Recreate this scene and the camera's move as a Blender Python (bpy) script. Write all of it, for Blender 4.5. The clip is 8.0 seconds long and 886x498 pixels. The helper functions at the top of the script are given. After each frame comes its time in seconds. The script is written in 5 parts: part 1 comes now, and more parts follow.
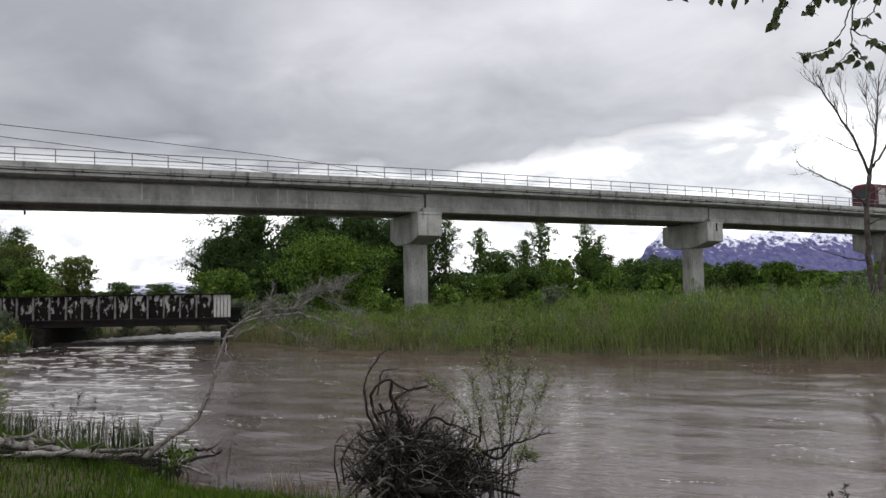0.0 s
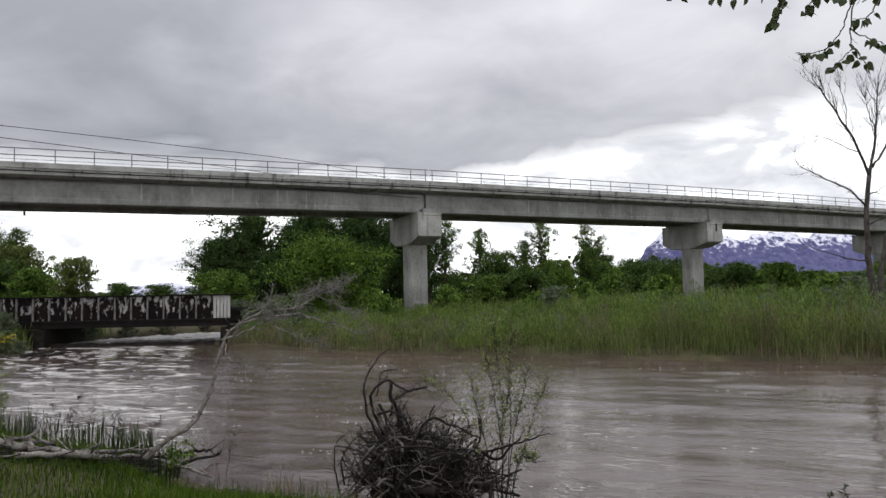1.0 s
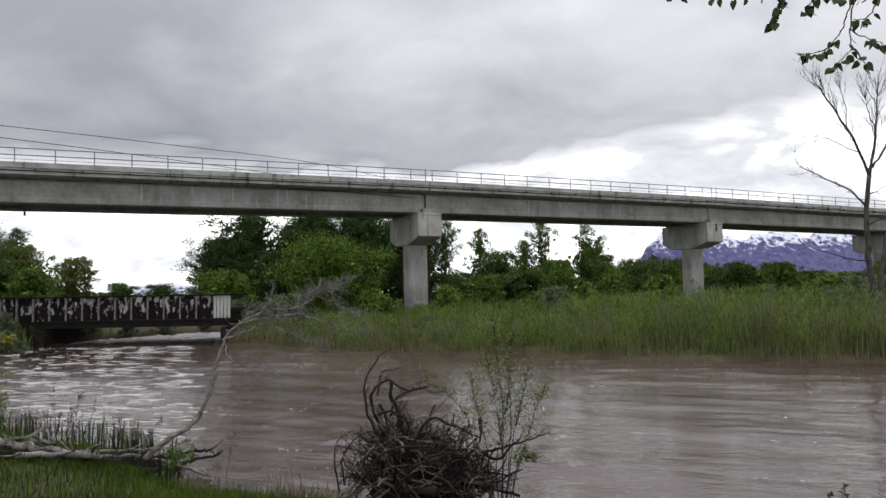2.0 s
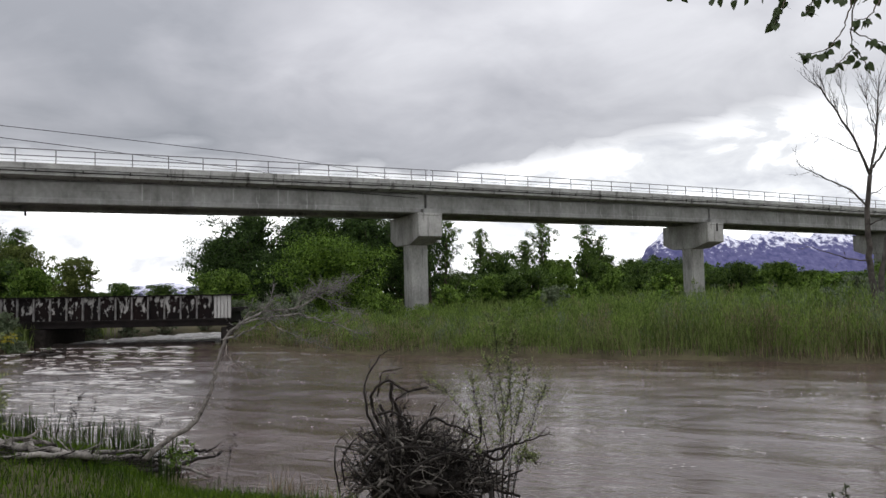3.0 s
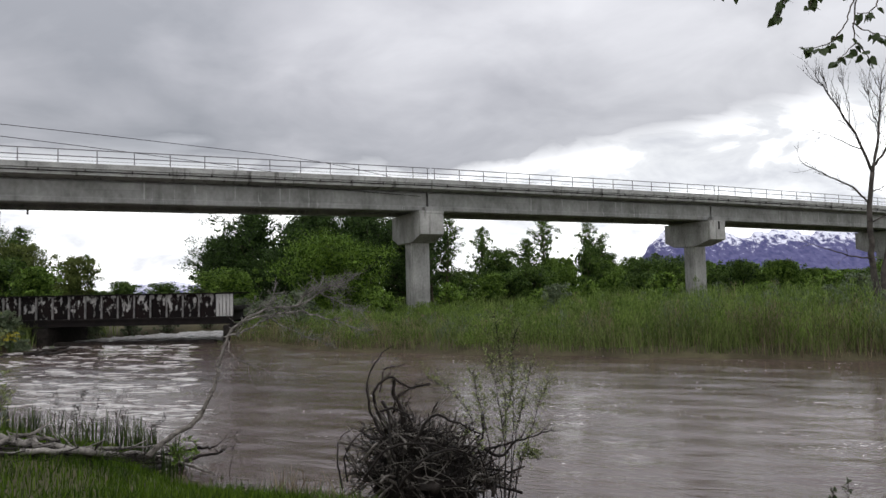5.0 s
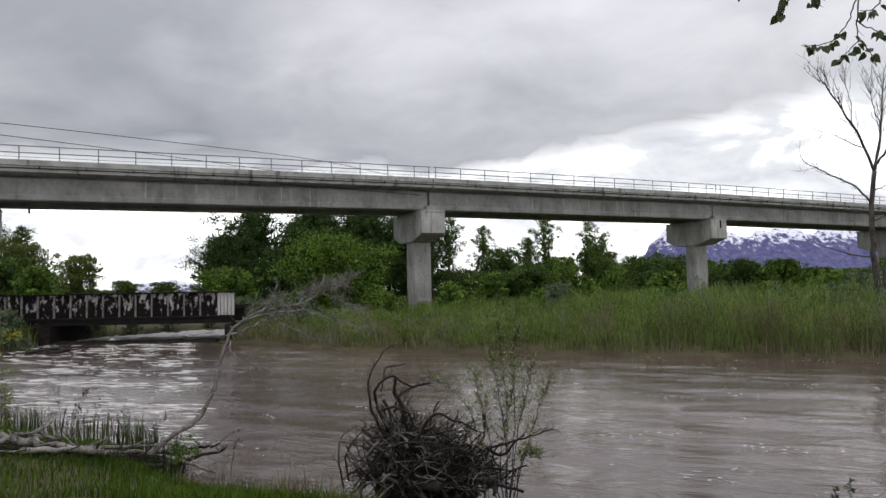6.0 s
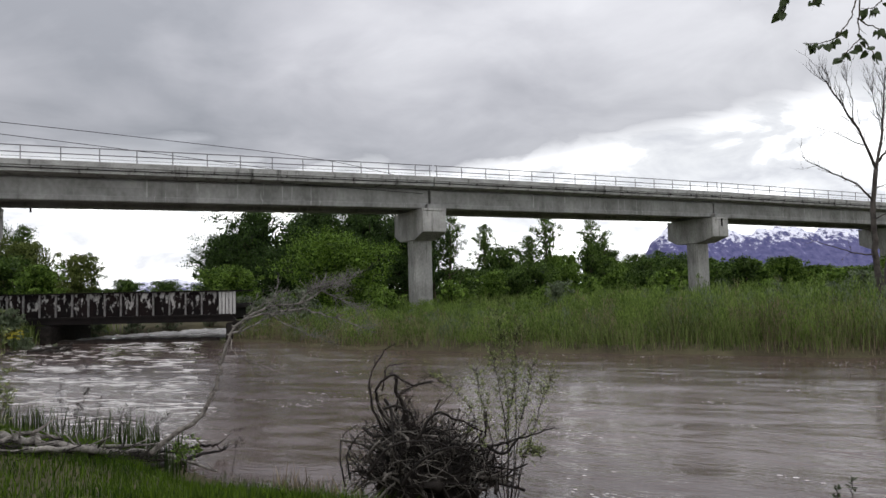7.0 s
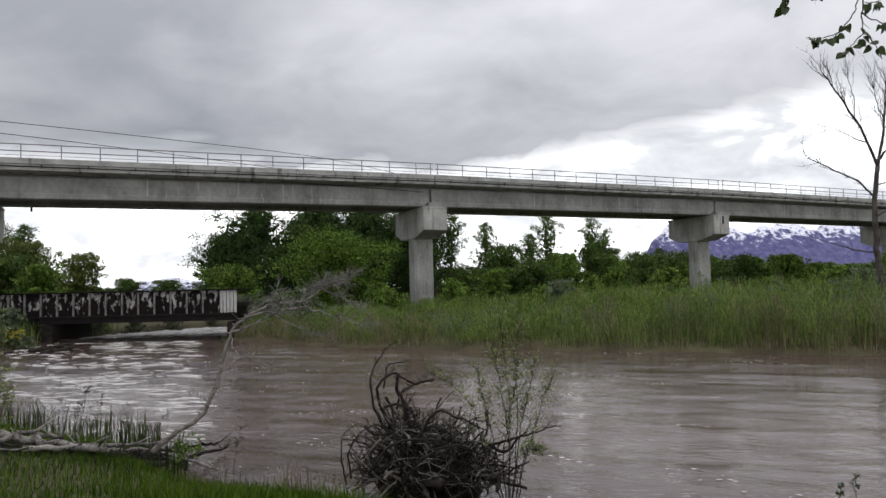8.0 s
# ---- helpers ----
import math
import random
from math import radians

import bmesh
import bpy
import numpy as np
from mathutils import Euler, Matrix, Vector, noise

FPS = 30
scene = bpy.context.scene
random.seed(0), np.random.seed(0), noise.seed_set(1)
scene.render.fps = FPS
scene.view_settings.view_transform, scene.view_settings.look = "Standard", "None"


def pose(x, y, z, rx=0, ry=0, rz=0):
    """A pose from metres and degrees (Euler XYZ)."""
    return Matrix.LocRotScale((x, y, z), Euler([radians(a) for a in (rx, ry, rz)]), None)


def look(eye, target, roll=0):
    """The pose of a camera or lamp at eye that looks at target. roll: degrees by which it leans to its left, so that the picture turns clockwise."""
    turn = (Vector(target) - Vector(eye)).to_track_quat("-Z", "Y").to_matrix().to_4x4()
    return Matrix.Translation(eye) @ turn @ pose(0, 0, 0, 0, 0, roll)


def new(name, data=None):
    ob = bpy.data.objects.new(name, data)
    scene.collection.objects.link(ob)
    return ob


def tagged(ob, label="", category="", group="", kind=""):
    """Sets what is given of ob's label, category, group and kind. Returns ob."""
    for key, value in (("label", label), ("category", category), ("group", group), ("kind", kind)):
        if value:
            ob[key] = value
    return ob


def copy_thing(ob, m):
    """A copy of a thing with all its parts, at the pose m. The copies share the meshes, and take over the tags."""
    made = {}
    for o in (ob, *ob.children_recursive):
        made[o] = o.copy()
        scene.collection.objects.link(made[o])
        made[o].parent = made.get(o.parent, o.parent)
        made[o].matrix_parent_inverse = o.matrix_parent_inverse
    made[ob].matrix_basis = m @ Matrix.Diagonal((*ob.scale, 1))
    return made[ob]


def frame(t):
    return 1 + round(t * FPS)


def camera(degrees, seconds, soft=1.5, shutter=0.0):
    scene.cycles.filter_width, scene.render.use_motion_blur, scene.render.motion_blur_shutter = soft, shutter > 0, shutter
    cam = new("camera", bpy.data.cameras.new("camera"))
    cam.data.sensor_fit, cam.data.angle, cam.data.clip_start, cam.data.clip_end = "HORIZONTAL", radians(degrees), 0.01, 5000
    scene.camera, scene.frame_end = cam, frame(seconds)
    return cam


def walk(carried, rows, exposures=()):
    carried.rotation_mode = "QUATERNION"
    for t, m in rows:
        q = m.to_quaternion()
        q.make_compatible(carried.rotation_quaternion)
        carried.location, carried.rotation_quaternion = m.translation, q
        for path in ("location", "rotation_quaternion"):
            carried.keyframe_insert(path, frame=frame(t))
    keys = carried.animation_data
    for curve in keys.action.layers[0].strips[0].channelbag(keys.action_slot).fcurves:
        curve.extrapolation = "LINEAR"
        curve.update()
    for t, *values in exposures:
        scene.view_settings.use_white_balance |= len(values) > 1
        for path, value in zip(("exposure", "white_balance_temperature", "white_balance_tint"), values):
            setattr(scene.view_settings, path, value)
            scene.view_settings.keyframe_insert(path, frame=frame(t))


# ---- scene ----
cam = camera(65, 8.0)
PATH = [
    (0.0, pose(-0.000, -0.000, 3.000, 93.510, 0, -0.000) @ pose(0, 0, 0, 0, 0, -1.000)),
    (0.5, pose(0.004, 0.004, 3.004, 93.536, 0, -0.020) @ pose(0, 0, 0, 0, 0, -0.986)),
    (1.0, pose(0.002, 0.001, 2.999, 93.560, 0, -0.018) @ pose(0, 0, 0, 0, 0, -1.036)),
    (1.5, pose(-0.001, -0.009, 2.998, 93.560, 0, -0.022) @ pose(0, 0, 0, 0, 0, -1.038)),
    (3.0, pose(0.005, 0.004, 3.003, 93.561, 0, 0.035) @ pose(0, 0, 0, 0, 0, -1.044)),
    (3.5, pose(0.006, 0.002, 3.002, 93.543, 0, 0.070) @ pose(0, 0, 0, 0, 0, -1.011)),
    (4.0, pose(0.003, -0.001, 2.995, 93.498, 0, 0.092) @ pose(0, 0, 0, 0, 0, -1.042)),
    (4.5, pose(-0.002, -0.008, 2.984, 93.464, 0, 0.124) @ pose(0, 0, 0, 0, 0, -1.096)),
    (6.0, pose(-0.003, 0.009, 2.979, 93.343, 0, 0.279) @ pose(0, 0, 0, 0, 0, -1.107)),
    (6.5, pose(-0.003, 0.004, 2.983, 93.293, 0, 0.327) @ pose(0, 0, 0, 0, 0, -1.150)),
    (7.0, pose(-0.001, 0.012, 2.983, 93.220, 0, 0.378) @ pose(0, 0, 0, 0, 0, -1.185)),
    (7.5, pose(-0.003, 0.026, 2.977, 93.152, 0, 0.399) @ pose(0, 0, 0, 0, 0, -1.215)),
    (8.0, pose(0.000, 0.038, 2.976, 93.088, 0, 0.461) @ pose(0, 0, 0, 0, 0, -1.309)),
]
walk(cam, PATH, exposures=[(0.0, 0.0), (8.0, 0.0)])

# ---- light ----
SUN_DIR = (radians(38), radians(200))


def sky_world():
    w = bpy.data.worlds.new("overcast_sky")
    scene.world = w
    w.use_nodes = True
    nt = w.node_tree
    nt.nodes.clear()
    N = nt.nodes.new
    L = nt.links.new
    out = N("ShaderNodeOutputWorld")
    bg = N("ShaderNodeBackground")
    nish = N("ShaderNodeTexSky")
    nish.sky_type = "NISHITA"
    nish.sun_disc = False
    nish.sun_elevation, nish.sun_rotation = SUN_DIR
    dim = N("ShaderNodeVectorMath")
    dim.operation = "SCALE"
    dim.inputs["Scale"].default_value = 0.08
    L(nish.outputs[0], dim.inputs[0])
    co = N("ShaderNodeTexCoord")
    sep = N("ShaderNodeSeparateXYZ")
    L(co.outputs["Generated"], sep.inputs[0])

    def math_node(op, a, b=None, c=None):
        m = N("ShaderNodeMath")
        m.operation = op
        for i, v in enumerate((a, b, c)):
            if v is None:
                continue
            if isinstance(v, (int, float)):
                m.inputs[i].default_value = v
            else:
                L(v, m.inputs[i])
        return m.outputs[0]

    # clouds lie in a layer overhead: project the direction on a plane
    zz = math_node("ADD", math_node("MAXIMUM", sep.outputs[2], 0.0), 0.30)
    px = math_node("DIVIDE", sep.outputs[0], zz)
    py = math_node("DIVIDE", sep.outputs[1], zz)
    comb = N("ShaderNodeCombineXYZ")
    L(px, comb.inputs[0])
    L(py, comb.inputs[1])

    def noise_tex(scale, detail, rough, dist, off):
        mp = N("ShaderNodeMapping")
        mp.inputs["Location"].default_value = off
        mp.inputs["Rotation"].default_value = (0, 0, radians(-25))
        mp.inputs["Scale"].default_value = (1.0, 1.15, 1.0)
        L(comb.outputs[0], mp.inputs[0])
        n = N("ShaderNodeTexNoise")
        n.inputs["Scale"].default_value = scale
        n.inputs["Detail"].default_value = detail
        n.inputs["Roughness"].default_value = rough
        n.inputs["Distortion"].default_value = dist
        L(mp.outputs[0], n.inputs["Vector"])
        return n.outputs[0]

    big = noise_tex(0.75, 5, 0.5, 0.3, (3.1, 1.7, 0))
    fine = noise_tex(2.5, 7, 0.55, 0.4, (7.3, 4.1, 2))
    mixv = math_node("ADD", math_node("ADD", math_node("MULTIPLY", big, 0.7), math_node("MULTIPLY", fine, 0.3)), math_node("MULTIPLY", sep.outputs[0], 0.12))
    ramp = N("ShaderNodeValToRGB")
    e = ramp.color_ramp.elements
    e[0].position, e[0].color = 0.36, (0.40, 0.41, 0.45, 1)
    e[1].position, e[1].color = 0.66, (0.86, 0.86, 0.90, 1)
    mid = e.new(0.5)
    mid.color = (0.60, 0.60, 0.645, 1)
    L(mixv, ramp.inputs[0])
    # brighter gap of thin cloud low over the horizon
    low = N("ShaderNodeMapRange")
    low.inputs["From Min"].default_value = 0.190
    low.inputs["From Max"].default_value = 0.150
    edge = math_node("ADD", sep.outputs[2], math_node("MULTIPLY", math_node("SUBTRACT", fine, 0.5), 0.14))
    L(math_node("SUBTRACT", edge, math_node("MULTIPLY", math_node("MAXIMUM", math_node("SUBTRACT", sep.outputs[0], 0.02), 0.0), 0.135)), low.inputs[0])
    # the cloud deck darkens towards its lower edge
    belly = N("ShaderNodeMapRange")
    belly.inputs["From Min"].default_value = 0.18
    belly.inputs["From Max"].default_value = 0.36
    belly.inputs["To Min"].default_value = 0.84
    belly.inputs["To Max"].default_value = 1.14
    deck = N("ShaderNodeVectorMath")
    deck.operation = "SCALE"
    L(ramp.outputs[0], deck.inputs[0])
    L(belly.outputs[0], deck.inputs["Scale"])
    glow = N("ShaderNodeMixRGB")
    white = N("ShaderNodeValToRGB")
    e = white.color_ramp.elements
    e[0].position, e[0].color = 0.36, (0.72, 0.73, 0.78, 1)
    e.new(0.45).color = (0.94, 0.95, 0.98, 1)
    e[-1].position, e[-1].color = 0.57, (2.0, 2.0, 2.02, 1)
    L(fine, white.inputs[0])
    near = N("ShaderNodeMapRange")
    near.inputs["From Min"].default_value = 0.03
    near.inputs["From Max"].default_value = 0.17
    near.inputs["To Min"].default_value = 1.35
    near.inputs["To Max"].default_value = 1.0
    L(sep.outputs[2], near.inputs[0])
    gap = N("ShaderNodeVectorMath")
    gap.operation = "SCALE"
    L(white.outputs[0], gap.inputs[0])
    L(near.outputs[0], gap.inputs["Scale"])
    L(gap.outputs[0], glow.inputs[2])
    L(low.outputs[0], glow.inputs[0])
    L(low.inputs[0].links[0].from_socket, belly.inputs[0])
    L(deck.outputs[0], glow.inputs[1])
    mix = N("ShaderNodeMixRGB")
    mix.inputs[0].default_value = 0.9
    L(dim.outputs[0], mix.inputs[1])
    L(glow.outputs[0], mix.inputs[2])
    # an overcast sky is brightest overhead
    high = N("ShaderNodeMapRange")
    high.interpolation_type = "SMOOTHSTEP"
    high.inputs["From Min"].default_value = 0.38
    high.inputs["From Max"].default_value = 0.95
    high.inputs["To Min"].default_value = 1.0
    high.inputs["To Max"].default_value = 2.0
    L(sep.outputs[2], high.inputs[0])
    lift = N("ShaderNodeVectorMath")
    lift.operation = "SCALE"
    L(mix.outputs[0], lift.inputs[0])
    L(high.outputs[0], lift.inputs["Scale"])
    L(lift.outputs[0], bg.inputs[0])
    bg.inputs[1].default_value = 1.0
    L(bg.outputs[0], out.inputs[0])


sky_world()
sun = new("sun", bpy.data.lights.new("sun", "SUN"))
sun.data.energy = 0.6
sun.data.angle = radians(25)
sun.data.color = (1.0, 0.97, 0.92)
sun.matrix_world = look((0, 0, 50), (6, 18, 12))


# ---- materials ----
def material(name, dark, light, rough=0.8, scale=3.0, fine=40.0, bump=0.3, metal=0.0, stretch=(1, 1, 1), spec=0.15, bump_dist=0.02, coords="Object", island=0.0, trans=0.0):
    """Two scales of noise between two colours, with fine relief."""
    m = bpy.data.materials.new(name)
    m.use_nodes = True
    nt = m.node_tree
    N, L = nt.nodes.new, nt.links.new
    b = nt.nodes["Principled BSDF"]
    co = N("ShaderNodeTexCoord")
    mp = N("ShaderNodeMapping")
    mp.inputs["Scale"].default_value = stretch
    L(co.outputs[coords], mp.inputs[0])
    n1 = N("ShaderNodeTexNoise")
    n1.inputs["Scale"].default_value = scale
    n1.inputs["Detail"].default_value = 6
    n2 = N("ShaderNodeTexNoise")
    n2.inputs["Scale"].default_value = fine
    n2.inputs["Detail"].default_value = 4
    L(mp.outputs[0], n1.inputs["Vector"])
    L(mp.outputs[0], n2.inputs["Vector"])
    a = N("ShaderNodeMath")
    a.operation = "MULTIPLY_ADD"
    a.inputs[1].default_value = 0.35
    L(n2.outputs[0], a.inputs[0])
    s = N("ShaderNodeMath")
    s.operation = "MULTIPLY"
    s.inputs[1].default_value = 0.65
    L(n1.outputs[0], s.inputs[0])
    L(s.outputs[0], a.inputs[2])
    val = a.outputs[0]
    if island:
        g = N("ShaderNodeNewGeometry")
        i = N("ShaderNodeMath")
        i.operation = "MULTIPLY_ADD"
        i.inputs[1].default_value = island
        L(g.outputs["Random Per Island"], i.inputs[0])
        i2 = N("ShaderNodeMath")
        i2.operation = "SUBTRACT"
        i2.inputs[1].default_value = island / 2
        L(val, i2.inputs[0])
        L(i2.outputs[0], i.inputs[2])
        val = i.outputs[0]
    r = N("ShaderNodeValToRGB")
    e = r.color_ramp.elements
    e[0].position, e[0].color = 0.33, (*dark, 1)
    e[1].position, e[1].color = 0.67, (*light, 1)
    L(val, r.inputs[0])
    L(r.outputs[0], b.inputs["Base Color"])
    b.inputs["Roughness"].default_value = rough
    b.inputs["Metallic"].default_value = metal
    b.inputs["Specular IOR Level"].default_value = spec
    if trans:
        b.inputs["Transmission Weight"].default_value = 0.0
        t = N("ShaderNodeBsdfTranslucent")
        L(r.outputs[0], t.inputs[0])
        mx = N("ShaderNodeMixShader")
        mx.inputs[0].default_value = trans
        L(b.outputs[0], mx.inputs[1])
        L(t.outputs[0], mx.inputs[2])
        L(mx.outputs[0], nt.nodes["Material Output"].inputs[0])
    if bump:
        bp = N("ShaderNodeBump")
        bp.inputs["Strength"].default_value = bump
        bp.inputs["Distance"].default_value = bump_dist
        L(val, bp.inputs["Height"])
        L(bp.outputs[0], b.inputs["Normal"])
    return m


M_CONCRETE = material("weathered_concrete", (0.20, 0.20, 0.187), (0.45, 0.445, 0.42), 0.85, 0.8, 7, 0.3, stretch=(1, 1, 0.6))
M_FASCIA = material("pale_concrete", (0.22, 0.22, 0.208), (0.46, 0.46, 0.44), 0.85, 1.3, 9, 0.3, stretch=(1, 1, 2.2))
M_WEB = material("streaked_concrete", (0.19, 0.19, 0.18), (0.37, 0.37, 0.355), 0.88, 0.9, 6, 0.3, stretch=(0.7, 1, 0.5))
M_CONC_DARK = material("stained_concrete", (0.17, 0.17, 0.165), (0.34, 0.34, 0.325), 0.9, 0.7, 9, 0.3, stretch=(2.5, 2.5, 0.25))
M_RAIL = material("dull_galvanised_steel", (0.17, 0.17, 0.18), (0.27, 0.27, 0.28), 0.6, 4, 60, 0.1, metal=0.5)
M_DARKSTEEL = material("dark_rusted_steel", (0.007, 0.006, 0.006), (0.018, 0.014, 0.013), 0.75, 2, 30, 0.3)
M_BARK = material("brown_bark", (0.05, 0.04, 0.03), (0.13, 0.10, 0.08), 0.9, 6, 40, 0.6, stretch=(1, 1, 0.3))
M_GREYWOOD = material("weathered_grey_wood", (0.022, 0.018, 0.015), (0.26, 0.238, 0.212), 0.85, 10, 45, 0.8)
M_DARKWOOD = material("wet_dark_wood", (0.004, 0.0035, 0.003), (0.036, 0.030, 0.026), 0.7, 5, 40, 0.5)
M_PALETWIG = material("pale_dry_twigs", (0.06, 0.054, 0.048), (0.29, 0.275, 0.255), 0.9, 8, 60, 0.2)
M_DEADTREE = material("grey_dead_bark", (0.030, 0.026, 0.023), (0.11, 0.097, 0.086), 0.9, 4, 40, 0.5)
M_LEAF_DARK = material("dark_cottonwood_leaves", (0.011, 0.024, 0.006), (0.064, 0.112, 0.026), 0.6, 0.35, 9, 0, island=0.5, trans=0.2)
M_LEAF_MID = material("mid_green_leaves", (0.020, 0.042, 0.009), (0.115, 0.185, 0.038), 0.6, 0.35, 9, 0, island=0.5, trans=0.25)
M_LEAF_BRIGHT = material("fresh_green_leaves", (0.030, 0.062, 0.009), (0.17, 0.27, 0.045), 0.6, 0.4, 9, 0, island=0.5, trans=0.2)
M_LEAF_GREY = material("grey_green_willow_leaves", (0.07, 0.095, 0.05), (0.19, 0.23, 0.14), 0.6, 0.8, 9, 0, island=0.5, trans=0.3)
M_LEAF_NEAR = material("dark_glossy_leaves", (0.022, 0.035, 0.012), (0.06, 0.085, 0.03), 0.45, 8, 60, 0.1, island=0.4, trans=0.25)
M_REED = material("green_reeds", (0.046, 0.072, 0.017), (0.235, 0.30, 0.09), 0.7, 0.28, 1.6, 0, island=0.4, trans=0.35)
M_LEAF_LIME = material("lime_green_leaves", (0.028, 0.060, 0.007), (0.17, 0.28, 0.038), 0.6, 0.5, 9, 0, island=0.5, trans=0.2)
M_LEAF_SAP = material("pale_sapling_leaves", (0.085, 0.11, 0.035), (0.24, 0.28, 0.11), 0.6, 3, 30, 0, island=0.5, trans=0.2)
M_LEAF_OLIVE = material("olive_leaves", (0.045, 0.065, 0.014), (0.17, 0.205, 0.055), 0.6, 0.35, 9, 0, island=0.5, trans=0.2)
M_BRUSH = material("green_scrub_leaves", (0.048, 0.085, 0.014), (0.21, 0.295, 0.068), 0.65, 0.4, 5, 0, island=0.4, trans=0.35)
M_STRAW = material("dry_straw", (0.10, 0.078, 0.048), (0.29, 0.235, 0.15), 0.8, 0.6, 9, 0, island=0.5, trans=0.15)
M_GRASS = material("fresh_lawn_grass", (0.014, 0.036, 0.002), (0.088, 0.150, 0.009), 0.6, 1.2, 9, 0, island=0.45, trans=0.25)
M_RUSH = material("dark_rushes", (0.012, 0.022, 0.005), (0.05, 0.08, 0.018), 0.6, 2, 9, 0, island=0.5, trans=0.15)
M_SOIL = material("damp_soil_and_litter", (0.035, 0.030, 0.018), (0.10, 0.09, 0.05), 0.95, 0.5, 7, 0.6, bump_dist=0.05)
M_YELLOW = material("yellow_blossom", (0.17, 0.16, 0.02), (0.34, 0.30, 0.035), 0.7, 9, 40, 0)
M_WIRE = material("black_cable", (0.03, 0.03, 0.032), (0.05, 0.05, 0.055), 0.6, 4, 40, 0)


def add_stains(m, scale, stretch, lo, hi, amount, colour):
    """Dark run-off stains with shapes of their own over a material's colour."""
    nt = m.node_tree
    N, L = nt.nodes.new, nt.links.new
    b = nt.nodes["Principled BSDF"]
    src = b.inputs["Base Color"].links[0].from_socket
    co = N("ShaderNodeTexCoord")
    mp = N("ShaderNodeMapping")
    mp.inputs["Scale"].default_value = stretch
    L(co.outputs["Object"], mp.inputs[0])
    n = N("ShaderNodeTexNoise")
    n.inputs["Scale"].default_value = scale
    n.inputs["Detail"].default_value = 8
    n.inputs["Roughness"].default_value = 0.6
    L(mp.outputs[0], n.inputs["Vector"])
    r = N("ShaderNodeMapRange")
    r.inputs["From Min"].default_value = lo
    r.inputs["From Max"].default_value = hi
    r.inputs["To Max"].default_value = amount
    L(n.outputs[0], r.inputs[0])
    mx = N("ShaderNodeMixRGB")
    mx.inputs[2].default_value = (*colour, 1)
    L(r.outputs[0], mx.inputs[0])
    L(src, mx.inputs[1])
    L(mx.outputs[0], b.inputs["Base Color"])


add_stains(M_FASCIA, 1.0, (2.2, 1, 0.5), 0.56, 0.66, 0.75, (0.07, 0.068, 0.062))
add_stains(M_WEB, 1.0, (0.8, 1, 0.12), 0.55, 0.70, 0.5, (0.08, 0.08, 0.075))
add_stains(M_WEB, 2.2, (1.6, 1, 0.10), 0.62, 0.68, 0.5, (0.55, 0.55, 0.53))
add_stains(M_WEB, 3.0, (0.05, 1, 1.2), 0.62, 0.70, 0.35, (0.10, 0.10, 0.095))
add_stains(M_CONCRETE, 1.0, (1.3, 1.3, 0.25), 0.54, 0.70, 0.5, (0.06, 0.058, 0.052))
add_stains(M_CONCRETE, 2.6, (2.2, 2.2, 0.10), 0.58, 0.66, 0.6, (0.06, 0.058, 0.052))


